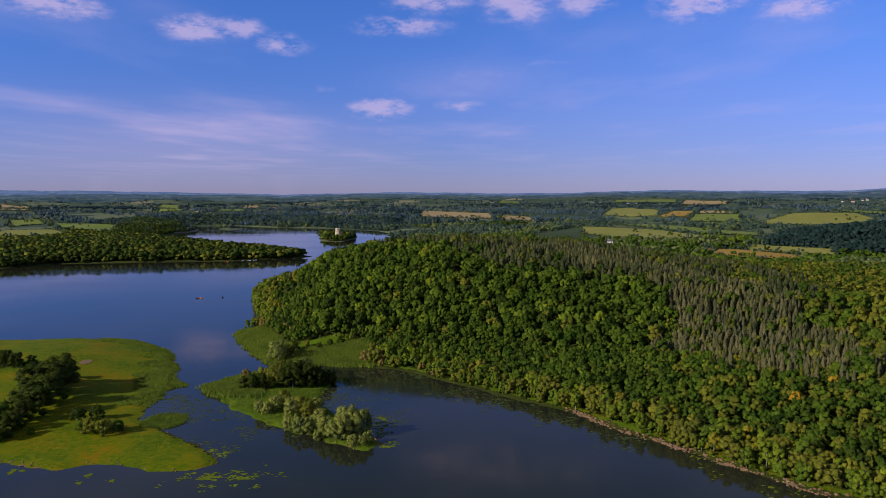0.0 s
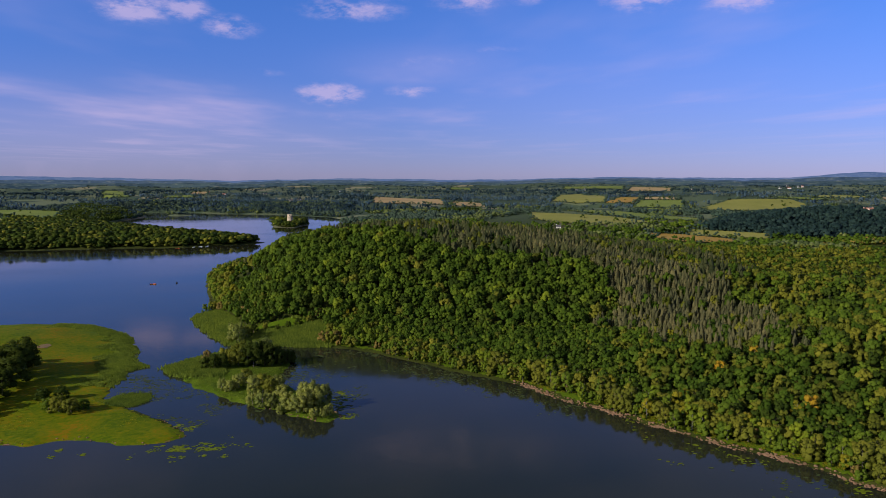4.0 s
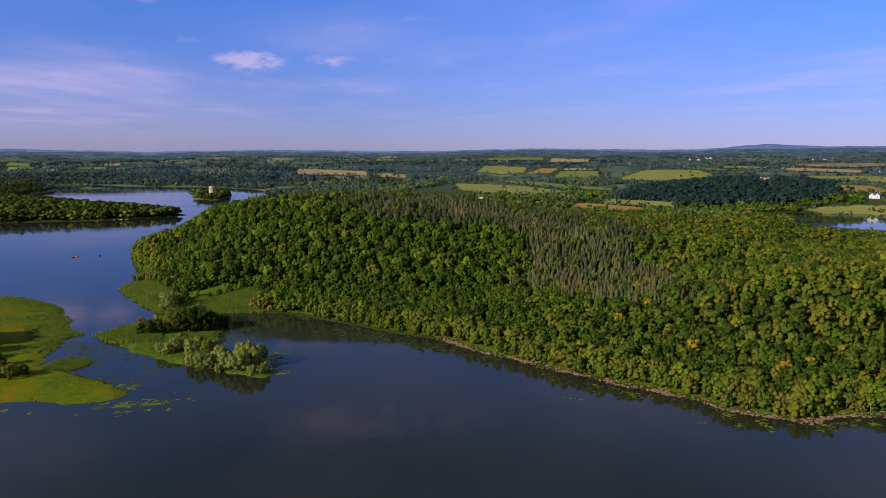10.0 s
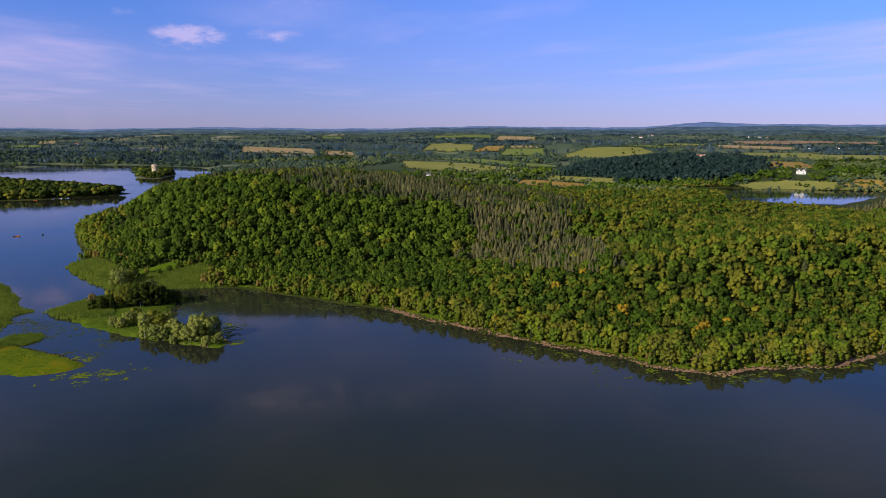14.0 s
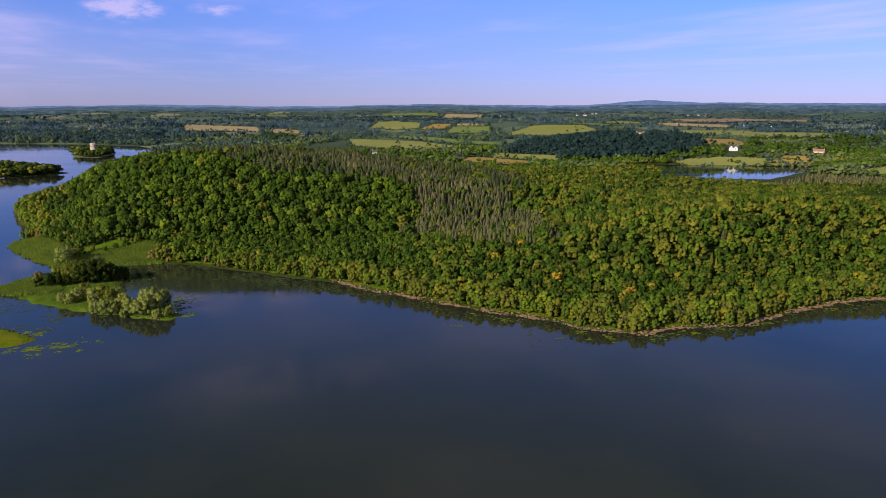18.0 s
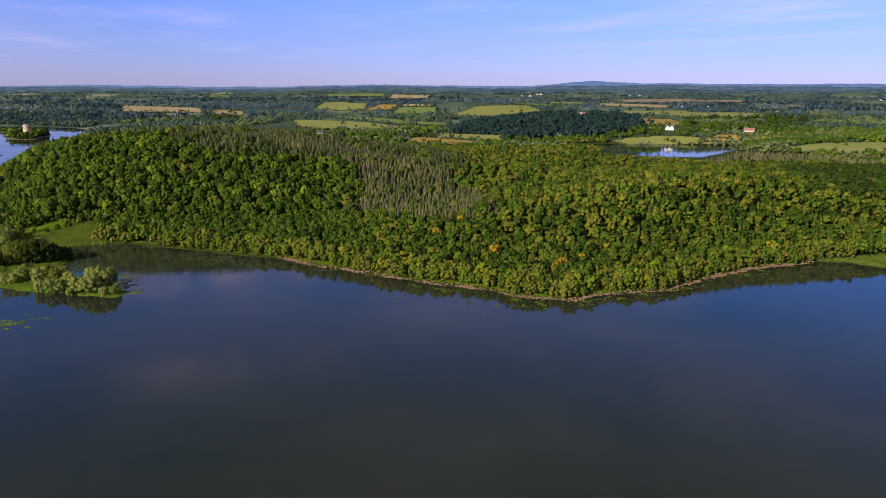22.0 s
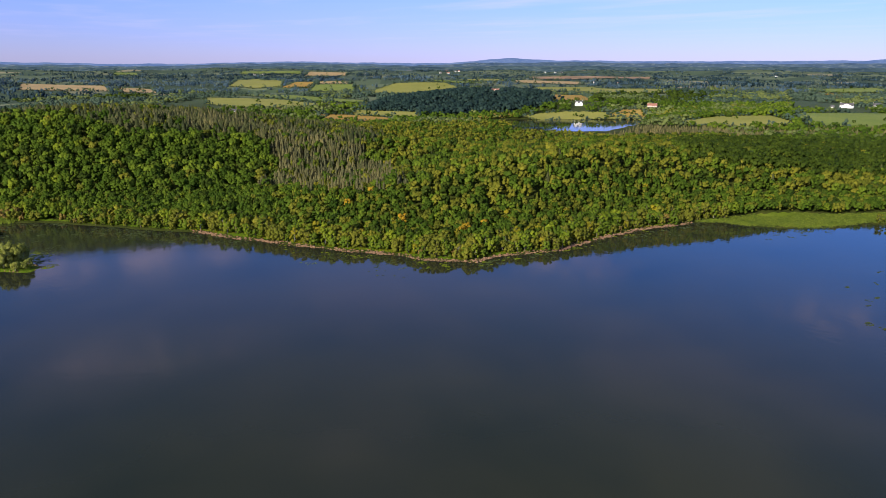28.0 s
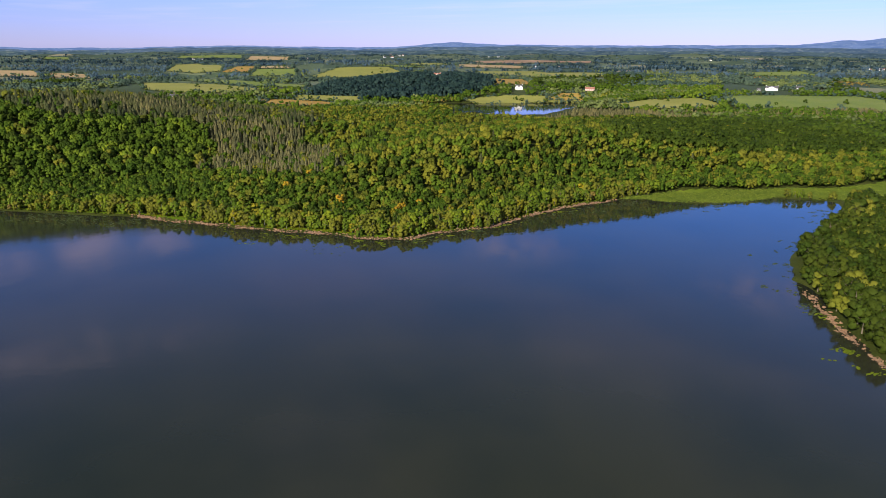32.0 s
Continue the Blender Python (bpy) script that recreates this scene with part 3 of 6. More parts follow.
def broad(seed, m, wide, low, lobes, size, flat=1.0, rise=0.5, core=0.84, coarse=False):
    """The crown of a broadleaved tree one metre high: uneven boughs of dense foliage, with m loose leaf clumps on them."""
    rng = np.random.default_rng(seed)
    k = np.arange(lobes)
    turn = k * 2.4 + rng.random(lobes)
    z = low + (0.86 - low) * ((k + 0.5) / lobes) ** rise * (0.85 + 0.3 * rng.random(lobes))
    z = np.minimum(z, 0.86)
    reach = 0.5 * wide * np.sqrt(np.clip(1.05 - ((z - low) / (1.0 - low)) ** 2, 0.02, 1)) * (0.45 + 0.4 * rng.random(lobes))
    centre = np.stack([reach * np.cos(turn), reach * np.sin(turn), z], 1)
    r = 0.5 * wide * (0.34 + 0.2 * rng.random(lobes)) * (8.0 / max(lobes, 8)) ** 0.42
    r = np.minimum(r, 1.02 - z + 0.06)
    heart = np.array([0, 0, 0.5 * (low + 0.8)])
    bv, bf = (EIGHT if coarse else BALLS)
    pieces = []
    for i in range(lobes):
        d = bv @ np.array(Matrix.Rotation(rng.random() * 6.28, 3, Vector(rng.normal(size=3))))
        d = d * core * (0.72 + 0.56 * rng.random((len(bv), 1)))
        v = centre[i] + d * r[i] * [1, 1, flat]
        others = np.delete(np.arange(lobes), i)
        buried = (np.linalg.norm((v[:, None] - centre[None, others]) / r[None, others, None], axis=2) < 0.86).any(1)
        mid = d[bf].mean(1)
        keep = ~buried[bf].all(1) & (mid[:, 2] > -0.45)
        facing = d + 0.9 * (v - heart) / (0.5 * wide) + [0, 0, 0.12]
        facing /= np.linalg.norm(facing, axis=1, keepdims=True)
        used, f = np.unique(bf[keep], return_inverse=True)
        if len(used):
            pieces.append((np.concatenate([v, facing], 1)[used], f.reshape(-1, 3)))
    pick = rng.choice(lobes, m * 3, p=r ** 2 / (r ** 2).sum())
    d = rng.normal(size=(m * 3, 3))
    d /= np.linalg.norm(d, axis=1, keepdims=True)
    d[:, 2] = np.abs(d[:, 2]) * np.where(rng.random(m * 3) < 0.75, 1, -0.8)
    c = centre[pick] + d * (r[pick] * (0.74 + 0.42 * rng.random(m * 3)))[:, None] * [1, 1, flat]
    gap = np.linalg.norm((c[:, None] - centre[None]) / r[None, :, None], axis=2)
    ok = np.where((gap > 0.70).all(1) & (c[:, 2] > 0.02))[0][:m]
    whole = (c[ok] - heart) / (0.5 * wide)
    pieces.append(clumps(rng, c[ok], d[ok] + 0.9 * whole + 0.34 * rng.normal(size=(len(ok), 3)), size))
    return joined(pieces)


def cone(seed, m, wide, size, ragged=0.25, tiers=6):
    """The crown of a conifer one metre high: ragged skirts of branches up to a point, with m drooping sprays."""
    rng = np.random.default_rng(seed)
    pieces, k = [], 7
    for j in range(tiers):
        top = 0.99 - 0.84 * j / tiers
        low = max(0.06, top - 1.5 / tiers)
        out = 0.5 * wide * (1.04 - low) ** 0.75
        a = np.arange(k) * math.tau / k + rng.random()
        rr = out * np.where(np.arange(k) % 2, 0.62, 1.0) * (0.82 + 0.36 * rng.random(k))
        rim = np.stack([rr * np.cos(a), rr * np.sin(a), low + 0.03 * rng.normal(size=k)], 1)
        v = np.concatenate([[[0, 0, top]], rim])
        n = np.concatenate([[[0, 0, 1.0]], np.stack([np.cos(a), np.sin(a), 1.1 + 0 * a], 1)])
        n /= np.linalg.norm(n, axis=1, keepdims=True)
        pieces.append((np.concatenate([v, n], 1), np.array([(0, 1 + i, 1 + (i + 1) % k) for i in range(k)])))
    z = 1 - np.sqrt(rng.random(m)) * 0.86
    z = np.clip(np.round(z * 11) / 11 + 0.03 * rng.normal(size=m), 0.1, 0.985)
    a = rng.random(m) * 2 * np.pi
    r = 0.5 * wide * (1.02 - z) ** 0.75 * (1 - ragged + 2 * ragged * rng.random(m)) * np.sqrt(rng.random(m) * 0.5 + 0.5)
    c = np.stack([r * np.cos(a), r * np.sin(a), z], 1)
    n = np.stack([np.cos(a), np.sin(a), 1.1 + 0 * a], 1) + 0.25 * rng.normal(size=(m, 3))
    pieces.append(clumps(rng, c, n, size * (0.55 + 0.6 * (1 - z))))
    return joined(pieces)


def stem(seed, top, thick, limbs, lean=0.05, reach=0.2):
    """A tapered trunk with limbs, for a tree one metre high."""
    rng = np.random.default_rng(seed)
    verts, quads = [], []

    def tube(p, r):
        base, k = len(verts), 5
        for (x, y, z), rr in zip(p, r):
            for i in range(k):
                verts.append((x + rr * math.cos(i * math.tau / k), y + rr * math.sin(i * math.tau / k), z))
        for j in range(len(p) - 1):
            for i in range(k):
                quads.append((base + j * k + i, base + j * k + (i + 1) % k, base + (j + 1) * k + (i + 1) % k, base + (j + 1) * k + i))
    bend = rng.normal(size=2) * lean
    spine = [(bend[0] * t * t, bend[1] * t * t, top * t - 0.03) for t in (0, 0.3, 0.65, 1.0)]
    tube(spine, [thick * f for f in (1.25, 0.9, 0.6, 0.2)])
    for i in range(limbs):
        t = 0.35 + 0.5 * (i + rng.random()) / limbs
        a = i * 2.4 + rng.random()
        s = Vector((bend[0] * t * t, bend[1] * t * t, top * t - 0.03))
        e = s + Vector((math.cos(a) * reach, math.sin(a) * reach, reach * (0.5 + rng.random() * 0.6)))
        tube([s, s.lerp(e, 0.5) + Vector((0, 0, -0.02)), e], [thick * 0.45, thick * 0.3, thick * 0.08])
    return np.array(verts), np.array(quads)


def crown_mesh(name, verts, mat):
    v, f = verts
    return mesh_of(name, v[:, :3], f, [mat], smooth_shade=True, tone=0.5, facing=v[:, 3:])


def stem_mesh(name, args, mat):
    v, q = stem(*args)
    return mesh_of(name, v, q, [mat], smooth_shade=True)


# kinds for the joined woods: crowns of few clumps
WOOD = {
    "oak": [broad(10 + i, 260, 0.82, 0.20, 18 + i % 4, 0.036) for i in range(8)],
    "mid": [broad(30 + i, 110, 0.76, 0.16, 11, 0.047) for i in range(7)],
    "ash": [broad(50 + i, 95, 0.62, 0.14, 10, 0.046) for i in range(6)],
    "shrub": [broad(70 + i, 120, 1.05, 0.10, 11, 0.066, 1.0, 0.9) for i in range(5)],
    "hedge": [broad(180 + i, 8, 1.8, 0.1, 3, 0.20, coarse=True) for i in range(4)],
    "spruce": [cone(90 + i, 40, 0.50, 0.060) for i in range(6)],
    "fir": [cone(95 + i, 32, 0.56, 0.068, 0.3, 5) for i in range(6)],
    "half": [broad(190 + i, 50, 0.80, 0.16, 8, 0.062, coarse=True) for i in range(6)],
    "back": [broad(110 + i, 14, 0.8, 0.35, 4, 0.12, coarse=True) for i in range(4)],
    "far": [broad(130 + i, 12, 1.25, 0.10, 4, 0.09, 1.0, 0.75, 0.95) for i in range(6)],
    "farcone": [cone(150 + i, 12, 0.5, 0.11, 0.25, 3) for i in range(4)],
    "distant": [broad(170 + i, 6, 2.2, 0.2, 3, 0.26, coarse=True) for i in range(5)],
}


def blades(seed, m, spread, lean, wide):
    """A tuft of upright three-sided blades one metre high."""
    rng = np.random.default_rng(seed)
    pieces = []
    for i in range(m):
        p, l = rng.normal(size=2) * spread, rng.normal(size=2) * lean
        a = rng.random() * 6.28 + np.arange(3) * math.tau / 3
        out = np.stack([np.cos(a), np.sin(a)], 1)
        w = wide * (0.6 + 0.8 * rng.random())
        v = np.concatenate([np.c_[p + out * w, np.zeros(3)], [[*(p + l), 0.65 + 0.4 * rng.random()]]])
        n = np.concatenate([np.c_[out * 0.45, np.ones(3)], [[0, 0, 1]]])
        n /= np.linalg.norm(n, axis=1, keepdims=True)
        pieces.append((np.concatenate([v, n], 1), np.array([(0, 1, 3), (1, 2, 3), (2, 0, 3)])))
    return joined(pieces)


WOOD["reed"] = [blades(300 + i, 7, 0.34, 0.16, 0.17) for i in range(6)]
WOOD["tussock"] = [blades(320 + i, 5, 0.7, 0.6, 0.5) for i in range(5)]


class Wood:
    """Many trees joined into one mesh."""

    def __init__(self, seed):
        self.rng, self.v, self.m, self.t, self.n, self.f, self.mats, self.count = np.random.default_rng(seed), [], [], [], [], [], [], 0

    def add(self, kind, x, y, z, tall, mat, squash=1.0):
        if mat not in self.mats:
            self.mats.append(mat)
        src, faces = WOOD[kind][self.rng.integers(len(WOOD[kind]))]
        a = self.rng.random() * 6.283
        c, s = math.cos(a) * tall * squash, math.sin(a) * tall * squash
        v = src[:, :3] @ np.array([[c, s, 0], [-s, c, 0], [0, 0, tall]]) + (x, y, z)
        self.v.append(v.astype(np.float32))
        self.n.append((src[:, 3:] @ np.array([[math.cos(a), math.sin(a), 0], [-math.sin(a), math.cos(a), 0], [0, 0, 1]])).astype(np.float32))
        self.f.append(faces + self.count)
        self.count += len(v)
        self.m.append(np.full(len(faces), self.mats.index(mat), np.int32))
        self.t.append(np.full(len(faces), self.rng.random(), np.float32))

    def done(self, name, label, category):
        ob = new(name, mesh_of(name, np.concatenate(self.v), np.concatenate(self.f), self.mats, np.concatenate(self.m), True, np.concatenate(self.t), np.concatenate(self.n)))
        return tagged(ob, label, category, kind="stuff")


def scatter(seed, x0, x1, y0, y1, step, loose=0.24):
    """A jittered lattice of places."""
    rng = np.random.default_rng(seed)
    nx, ny = int((x1 - x0) / step) + 1, int((y1 - y0) / (step * 0.87)) + 1
    i, j = np.meshgrid(np.arange(nx), np.arange(ny))
    x = x0 + (i + 0.5 * (j % 2)) * step + rng.normal(size=i.shape) * step * loose
    y = y0 + j * step * 0.87 + rng.normal(size=i.shape) * step * loose
    return x.ravel(), y.ravel()


def within(poly, x, y):
    return inside_and_distance(poly, np.asarray(x, float), np.asarray(y, float))[0]


def inset(poly, x, y):
    """Metres inside an outline, minus outside."""
    inside, near = inside_and_distance(poly, np.asarray(x, float), np.asarray(y, float))
    return np.where(inside, near, -near)


LARCHES = [(70, 575), (125, 600), (215, 570), (205, 500), (200, 426), (202, 353), (200, 306), (185, 288), (157, 297), (124, 335), (116, 378), (142, 415), (128, 480), (72, 520)]
GREY_BAND = [(590, 560), (640, 620), (701, 640), (749, 559), (858, 462), (1080, 375), (960, 300), (797, 408), (705, 500)]
CREST = [(-140, 650), (-75, 588), (0, 546), (31, 503), (58, 481), (87, 464), (126, 444), (150, 422), (175, 400), (225, 420), (225, 560), (320, 620), (300, 700), (0, 720), (-140, 700)]
POND_VIEW = [(720, 890), (845, 840), (895, 785), (870, 750), (761, 690), (690, 668), (640, 700), (625, 790), (660, 860)]
DARK_BAND = [(394, 238), (520, 400), (644, 475), (787, 405), (926, 285), (657, 158), (501, 203)]
GROVE = [(935, 830), (1235, 745), (1010, 600), (905, 640), (868, 640), (780, 640)]
GREY_THICKET = [(659, 972), (740, 925), (700, 925), (600, 915), (585, 800), (552, 787), (500, 850)]
BROWN_SCRUB = [(1698, 988), (1809, 744), (1492, 588), (1383, 779)]
OAKS = [(-175, 560), (-150, 690), (-30, 700), (70, 640), (72, 514), (122, 470), (138, 416), (113, 370), (74, 385), (3, 415), (-70, 436), (-115, 470)]
MARSH_WEST = [(-148, 480), (-130, 492), (-116, 468), (-97, 432), (-69, 437), (-52, 431), (-45, 418), (-40, 394), (-60, 388), (-95, 390), (-126, 436)]
MARSH_GRASSLAND = [(-92, 432), (-69, 437), (-54, 431), (-62, 426), (-79, 422), (-90, 422)]
MARSH_EAST = [(347, 185), (368, 178), (392, 172), (415, 165), (432, 154), (473, 136), (497, 118), (552, 110), (570, 60), (500, 66), (452, 85), (465, 100), (440, 128), (400, 132), (360, 165)]

# ---- the wooded hill ----
FIELDS = {
    "pale_pasture": [(300, 1530), (375, 1460), (443, 1404), (480, 1255), (400, 1235), (320, 1270), (275, 1384)],
    "green_pasture": [(366, 1600), (487, 1550), (552, 1480), (625, 1380), (560, 1235), (505, 1325), (438, 1462)],
    "upper_pasture": [(655, 1868), (739, 2063), (843, 1985), (779, 1829)],
    "fallow_strip": [(646, 2091), (734, 2228), (777, 2157), (692, 1978)],
    "stubble_strip": [(758, 2093), (791, 2171), (866, 2066), (840, 1998)],
    "rough_pasture": [(518, 2267), (710, 2968), (813, 3010), (784, 2532), (648, 2110), (565, 2145)],
    "marsh_meadow": [(463, 1065), (495, 1132), (585, 1040), (557, 985)],
    "skyline_pasture": [(885, 3648), (939, 3832), (1291, 3870), (1197, 3604)],
    "skyline_meadow": [(276, 3538), (331, 4050), (440, 4030), (406, 3706)],
    "skyline_stubble": [(1127, 3355), (1323, 3821), (1461, 3586), (1315, 3256)],
    "west_stubble": [(-1932, 3059), (-2108, 3338), (-1844, 3140), (-1784, 3016)],
    "west_meadow": [(-1180, 2895), (-1407, 3502), (-1229, 3288), (-1071, 2853)],
    "north_stubble": [(-855, 2982), (-913, 3221), (-839, 3216), (-787, 2994)],
    "hill_hayfield": [(780, 1773), (955, 1930), (1119, 1895), (1113, 1805), (1029, 1700), (896, 1705)],
    "hilltop_strip": [(1053, 1960), (1170, 1955), (1370, 1946), (1181, 1890)],
    "rush_field": [(410, 1110), (468, 1062), (515, 978), (470, 950), (396, 985)],
    "tan_field": [(-75, 2620), (164, 2400), (150, 2060), (-75, 2190)],
    "tan_field_east": [(185, 2298), (275, 2220), (260, 1960), (164, 1990)],
    "ploughed_field": [(1624, 2700), (1689, 2380), (1482, 2085), (1257, 1993)],
    "barley_field": [(1702, 2370), (1815, 2028), (1622, 1830), (1445, 1967)],
    "yellow_field": [(1134, 1367), (1110, 1210), (970, 1010), (867, 1010)],
    "strip_meadow": [(1373, 1768), (1554, 1685), (1477, 1276), (1247, 1077), (1185, 1225), (1313, 1675)],
    "pond_meadow": [(727, 925), (823, 920), (930, 830), (912, 792), (815, 850), (737, 882)],
    "rough_meadow": [(861, 845), (924, 875), (955, 855), (925, 805)],
    "slope_pasture": [(800, 622), (883, 625), (945, 580), (910, 510), (854, 505), (781, 580)],
    "broad_pasture": [(1010, 590), (1150, 570), (1290, 510), (1240, 410), (1112, 360), (1050, 390), (905, 485)],
    "east_pasture": [(1961, 1261), (1948, 1164), (2159, 1118), (1945, 946), (1763, 1021)],
    "heath": [(2019, 2712), (2204, 2640), (2468, 2331), (2290, 2152), (1928, 2293), (1837, 2414)],
    "west_pasture": [(-1076, 1733), (-1022, 1796), (-1108, 1933), (-1175, 1890)],
    "lake_pasture": [(-1014, 1807), (-801, 1722), (-715, 1517), (-872, 1592)],
    "olive_pasture": [(-967, 1535), (-875, 1569), (-775, 1451), (-806, 1370), (-920, 1350)],
    "far_pasture": [(-1162, 2873), (-1026, 2812), (-946, 2547), (-1075, 2640)],
    "north_pasture": [(-883, 2757), (-711, 2502), (-655, 2321), (-771, 2386)],
    "far_stubble": [(-1723, 2739), (-1625, 2722), (-1449, 2473), (-1609, 2521)],
}
GREEN_FIELD = rough_stuff("pasture", [(0.3, (0.095, 0.138, 0.028)), (0.5, (0.135, 0.172, 0.038)), (0.7, (0.18, 0.200, 0.052))], 0.012, 0.35, 0.3)
OLIVE_FIELD = rough_stuff("hay", [(0.3, (0.145, 0.155, 0.034)), (0.5, (0.19, 0.192, 0.046)), (0.7, (0.24, 0.225, 0.070))], 0.012, 0.35, 0.3)
TAN_FIELD = rough_stuff("stubble", [(0.3, (0.22, 0.165, 0.075)), (0.5, (0.30, 0.22, 0.105)), (0.7, (0.38, 0.28, 0.145))], 0.01, 0.3, 0.3)
RUSH_FIELD = rough_stuff("rushes", [(0.3, (0.18, 0.11, 0.025)), (0.5, (0.27, 0.17, 0.04)), (0.7, (0.30, 0.24, 0.06))], 0.03, 0.4, 0.3)
HEATH = rough_stuff("heath", [(0.3, (0.10, 0.08, 0.05)), (0.48, (0.21, 0.14, 0.085)), (0.68, (0.34, 0.22, 0.13))], 0.01, 0.2, 0.3)
LOOKS = {"pale_pasture": (OLIVE_FIELD, "pale olive pasture"), "hill_hayfield": (OLIVE_FIELD, "olive hayfield on a hill"), "slope_pasture": (OLIVE_FIELD, "pale olive sloping pasture"),
         "stubble_strip": (TAN_FIELD, "tan strip of stubble"), "tan_field": (TAN_FIELD, "tan stubble field"), "tan_field_east": (TAN_FIELD, "tan stubble field"),
         "barley_field": (TAN_FIELD, "pinkish tan barley field"), "ploughed_field": (OLIVE_FIELD, "dry olive-brown field"), "rush_field": (RUSH_FIELD, "orange-brown rushy field"),
         "rough_meadow": (RUSH_FIELD, "orange rough meadow by a pond"), "heath": (HEATH, "rust-brown cleared heath"), "yellow_field": (RUSH_FIELD, "yellow-brown field behind a house"),
         "fallow_strip": (RUSH_FIELD, "brown fallow strip on a slope"), "rough_pasture": (OLIVE_FIELD, "rough olive pasture with single trees"), "skyline_stubble": (TAN_FIELD, "tan stubble field far off"),
         "west_stubble": (TAN_FIELD, "tan stubble field far off"), "north_stubble": (TAN_FIELD, "tan stubble field far off"), "strip_meadow": (OLIVE_FIELD, "pale olive strip meadow"), "pond_meadow": (OLIVE_FIELD, "dull green meadow beside a pond"), "marsh_meadow": (OLIVE_FIELD, "dull green wet meadow"),
         "olive_pasture": (OLIVE_FIELD, "olive pasture"), "far_stubble": (TAN_FIELD, "tan stubble field far off")}
for fname, poly in FIELDS.items():
    px, py = np.array(poly, float).T
    step = max(6.0, (px.max() - px.min()) / 60)
    X, Y = np.meshgrid(np.arange(px.min(), px.max() + step, step), np.arange(py.min(), py.max() + step, step))
    keep = inside_and_distance(poly, X[:-1, :-1] + step / 2, Y[:-1, :-1] + step / 2)[0]
    idx = np.arange(X.size).reshape(X.shape)
    q = np.stack([idx[:-1, :-1], idx[:-1, 1:], idx[1:, 1:], idx[1:, :-1]], -1)[keep]
    mat, label = LOOKS.get(fname, (GREEN_FIELD, "bright green grass field between hedges"))
    lift = 0.5 + 0.0006 * np.hypot(X, Y)
    tagged(new(fname, mesh_of(fname, np.stack([X, Y, height(X, Y) + lift], -1).reshape(-1, 3), q, [mat], smooth_shade=True)), label, "field", kind="structure")


def in_field(x, y):
    hit = np.zeros(np.shape(x), bool)
    for poly in FIELDS.values():
        hit |= within(poly, x, y)
    return hit


def screens(x, y, z, tall, pond_only=False):
    """True where a tree so tall would stand before a field or a pond as seen from over the lake."""
    x, y, z = (np.asarray(v, float) for v in (x, y, z))
    top = z + tall
    hit = np.zeros(x.shape, bool)
    for s in (1.01, 1.03, 1.06, 1.10, 1.16, 1.24, 1.34, 1.46, 1.6):
        qx, qy = x * s, -70 + (y + 70) * s
        seen = within(POND_VIEW, qx, qy)
        if not pond_only:
            seen |= in_field(qx, qy) | within(FIELD_POND, qx, qy)
        hit |= seen & (100 - (100 - top) * s > height(qx, qy) + 0.3)
    return hit


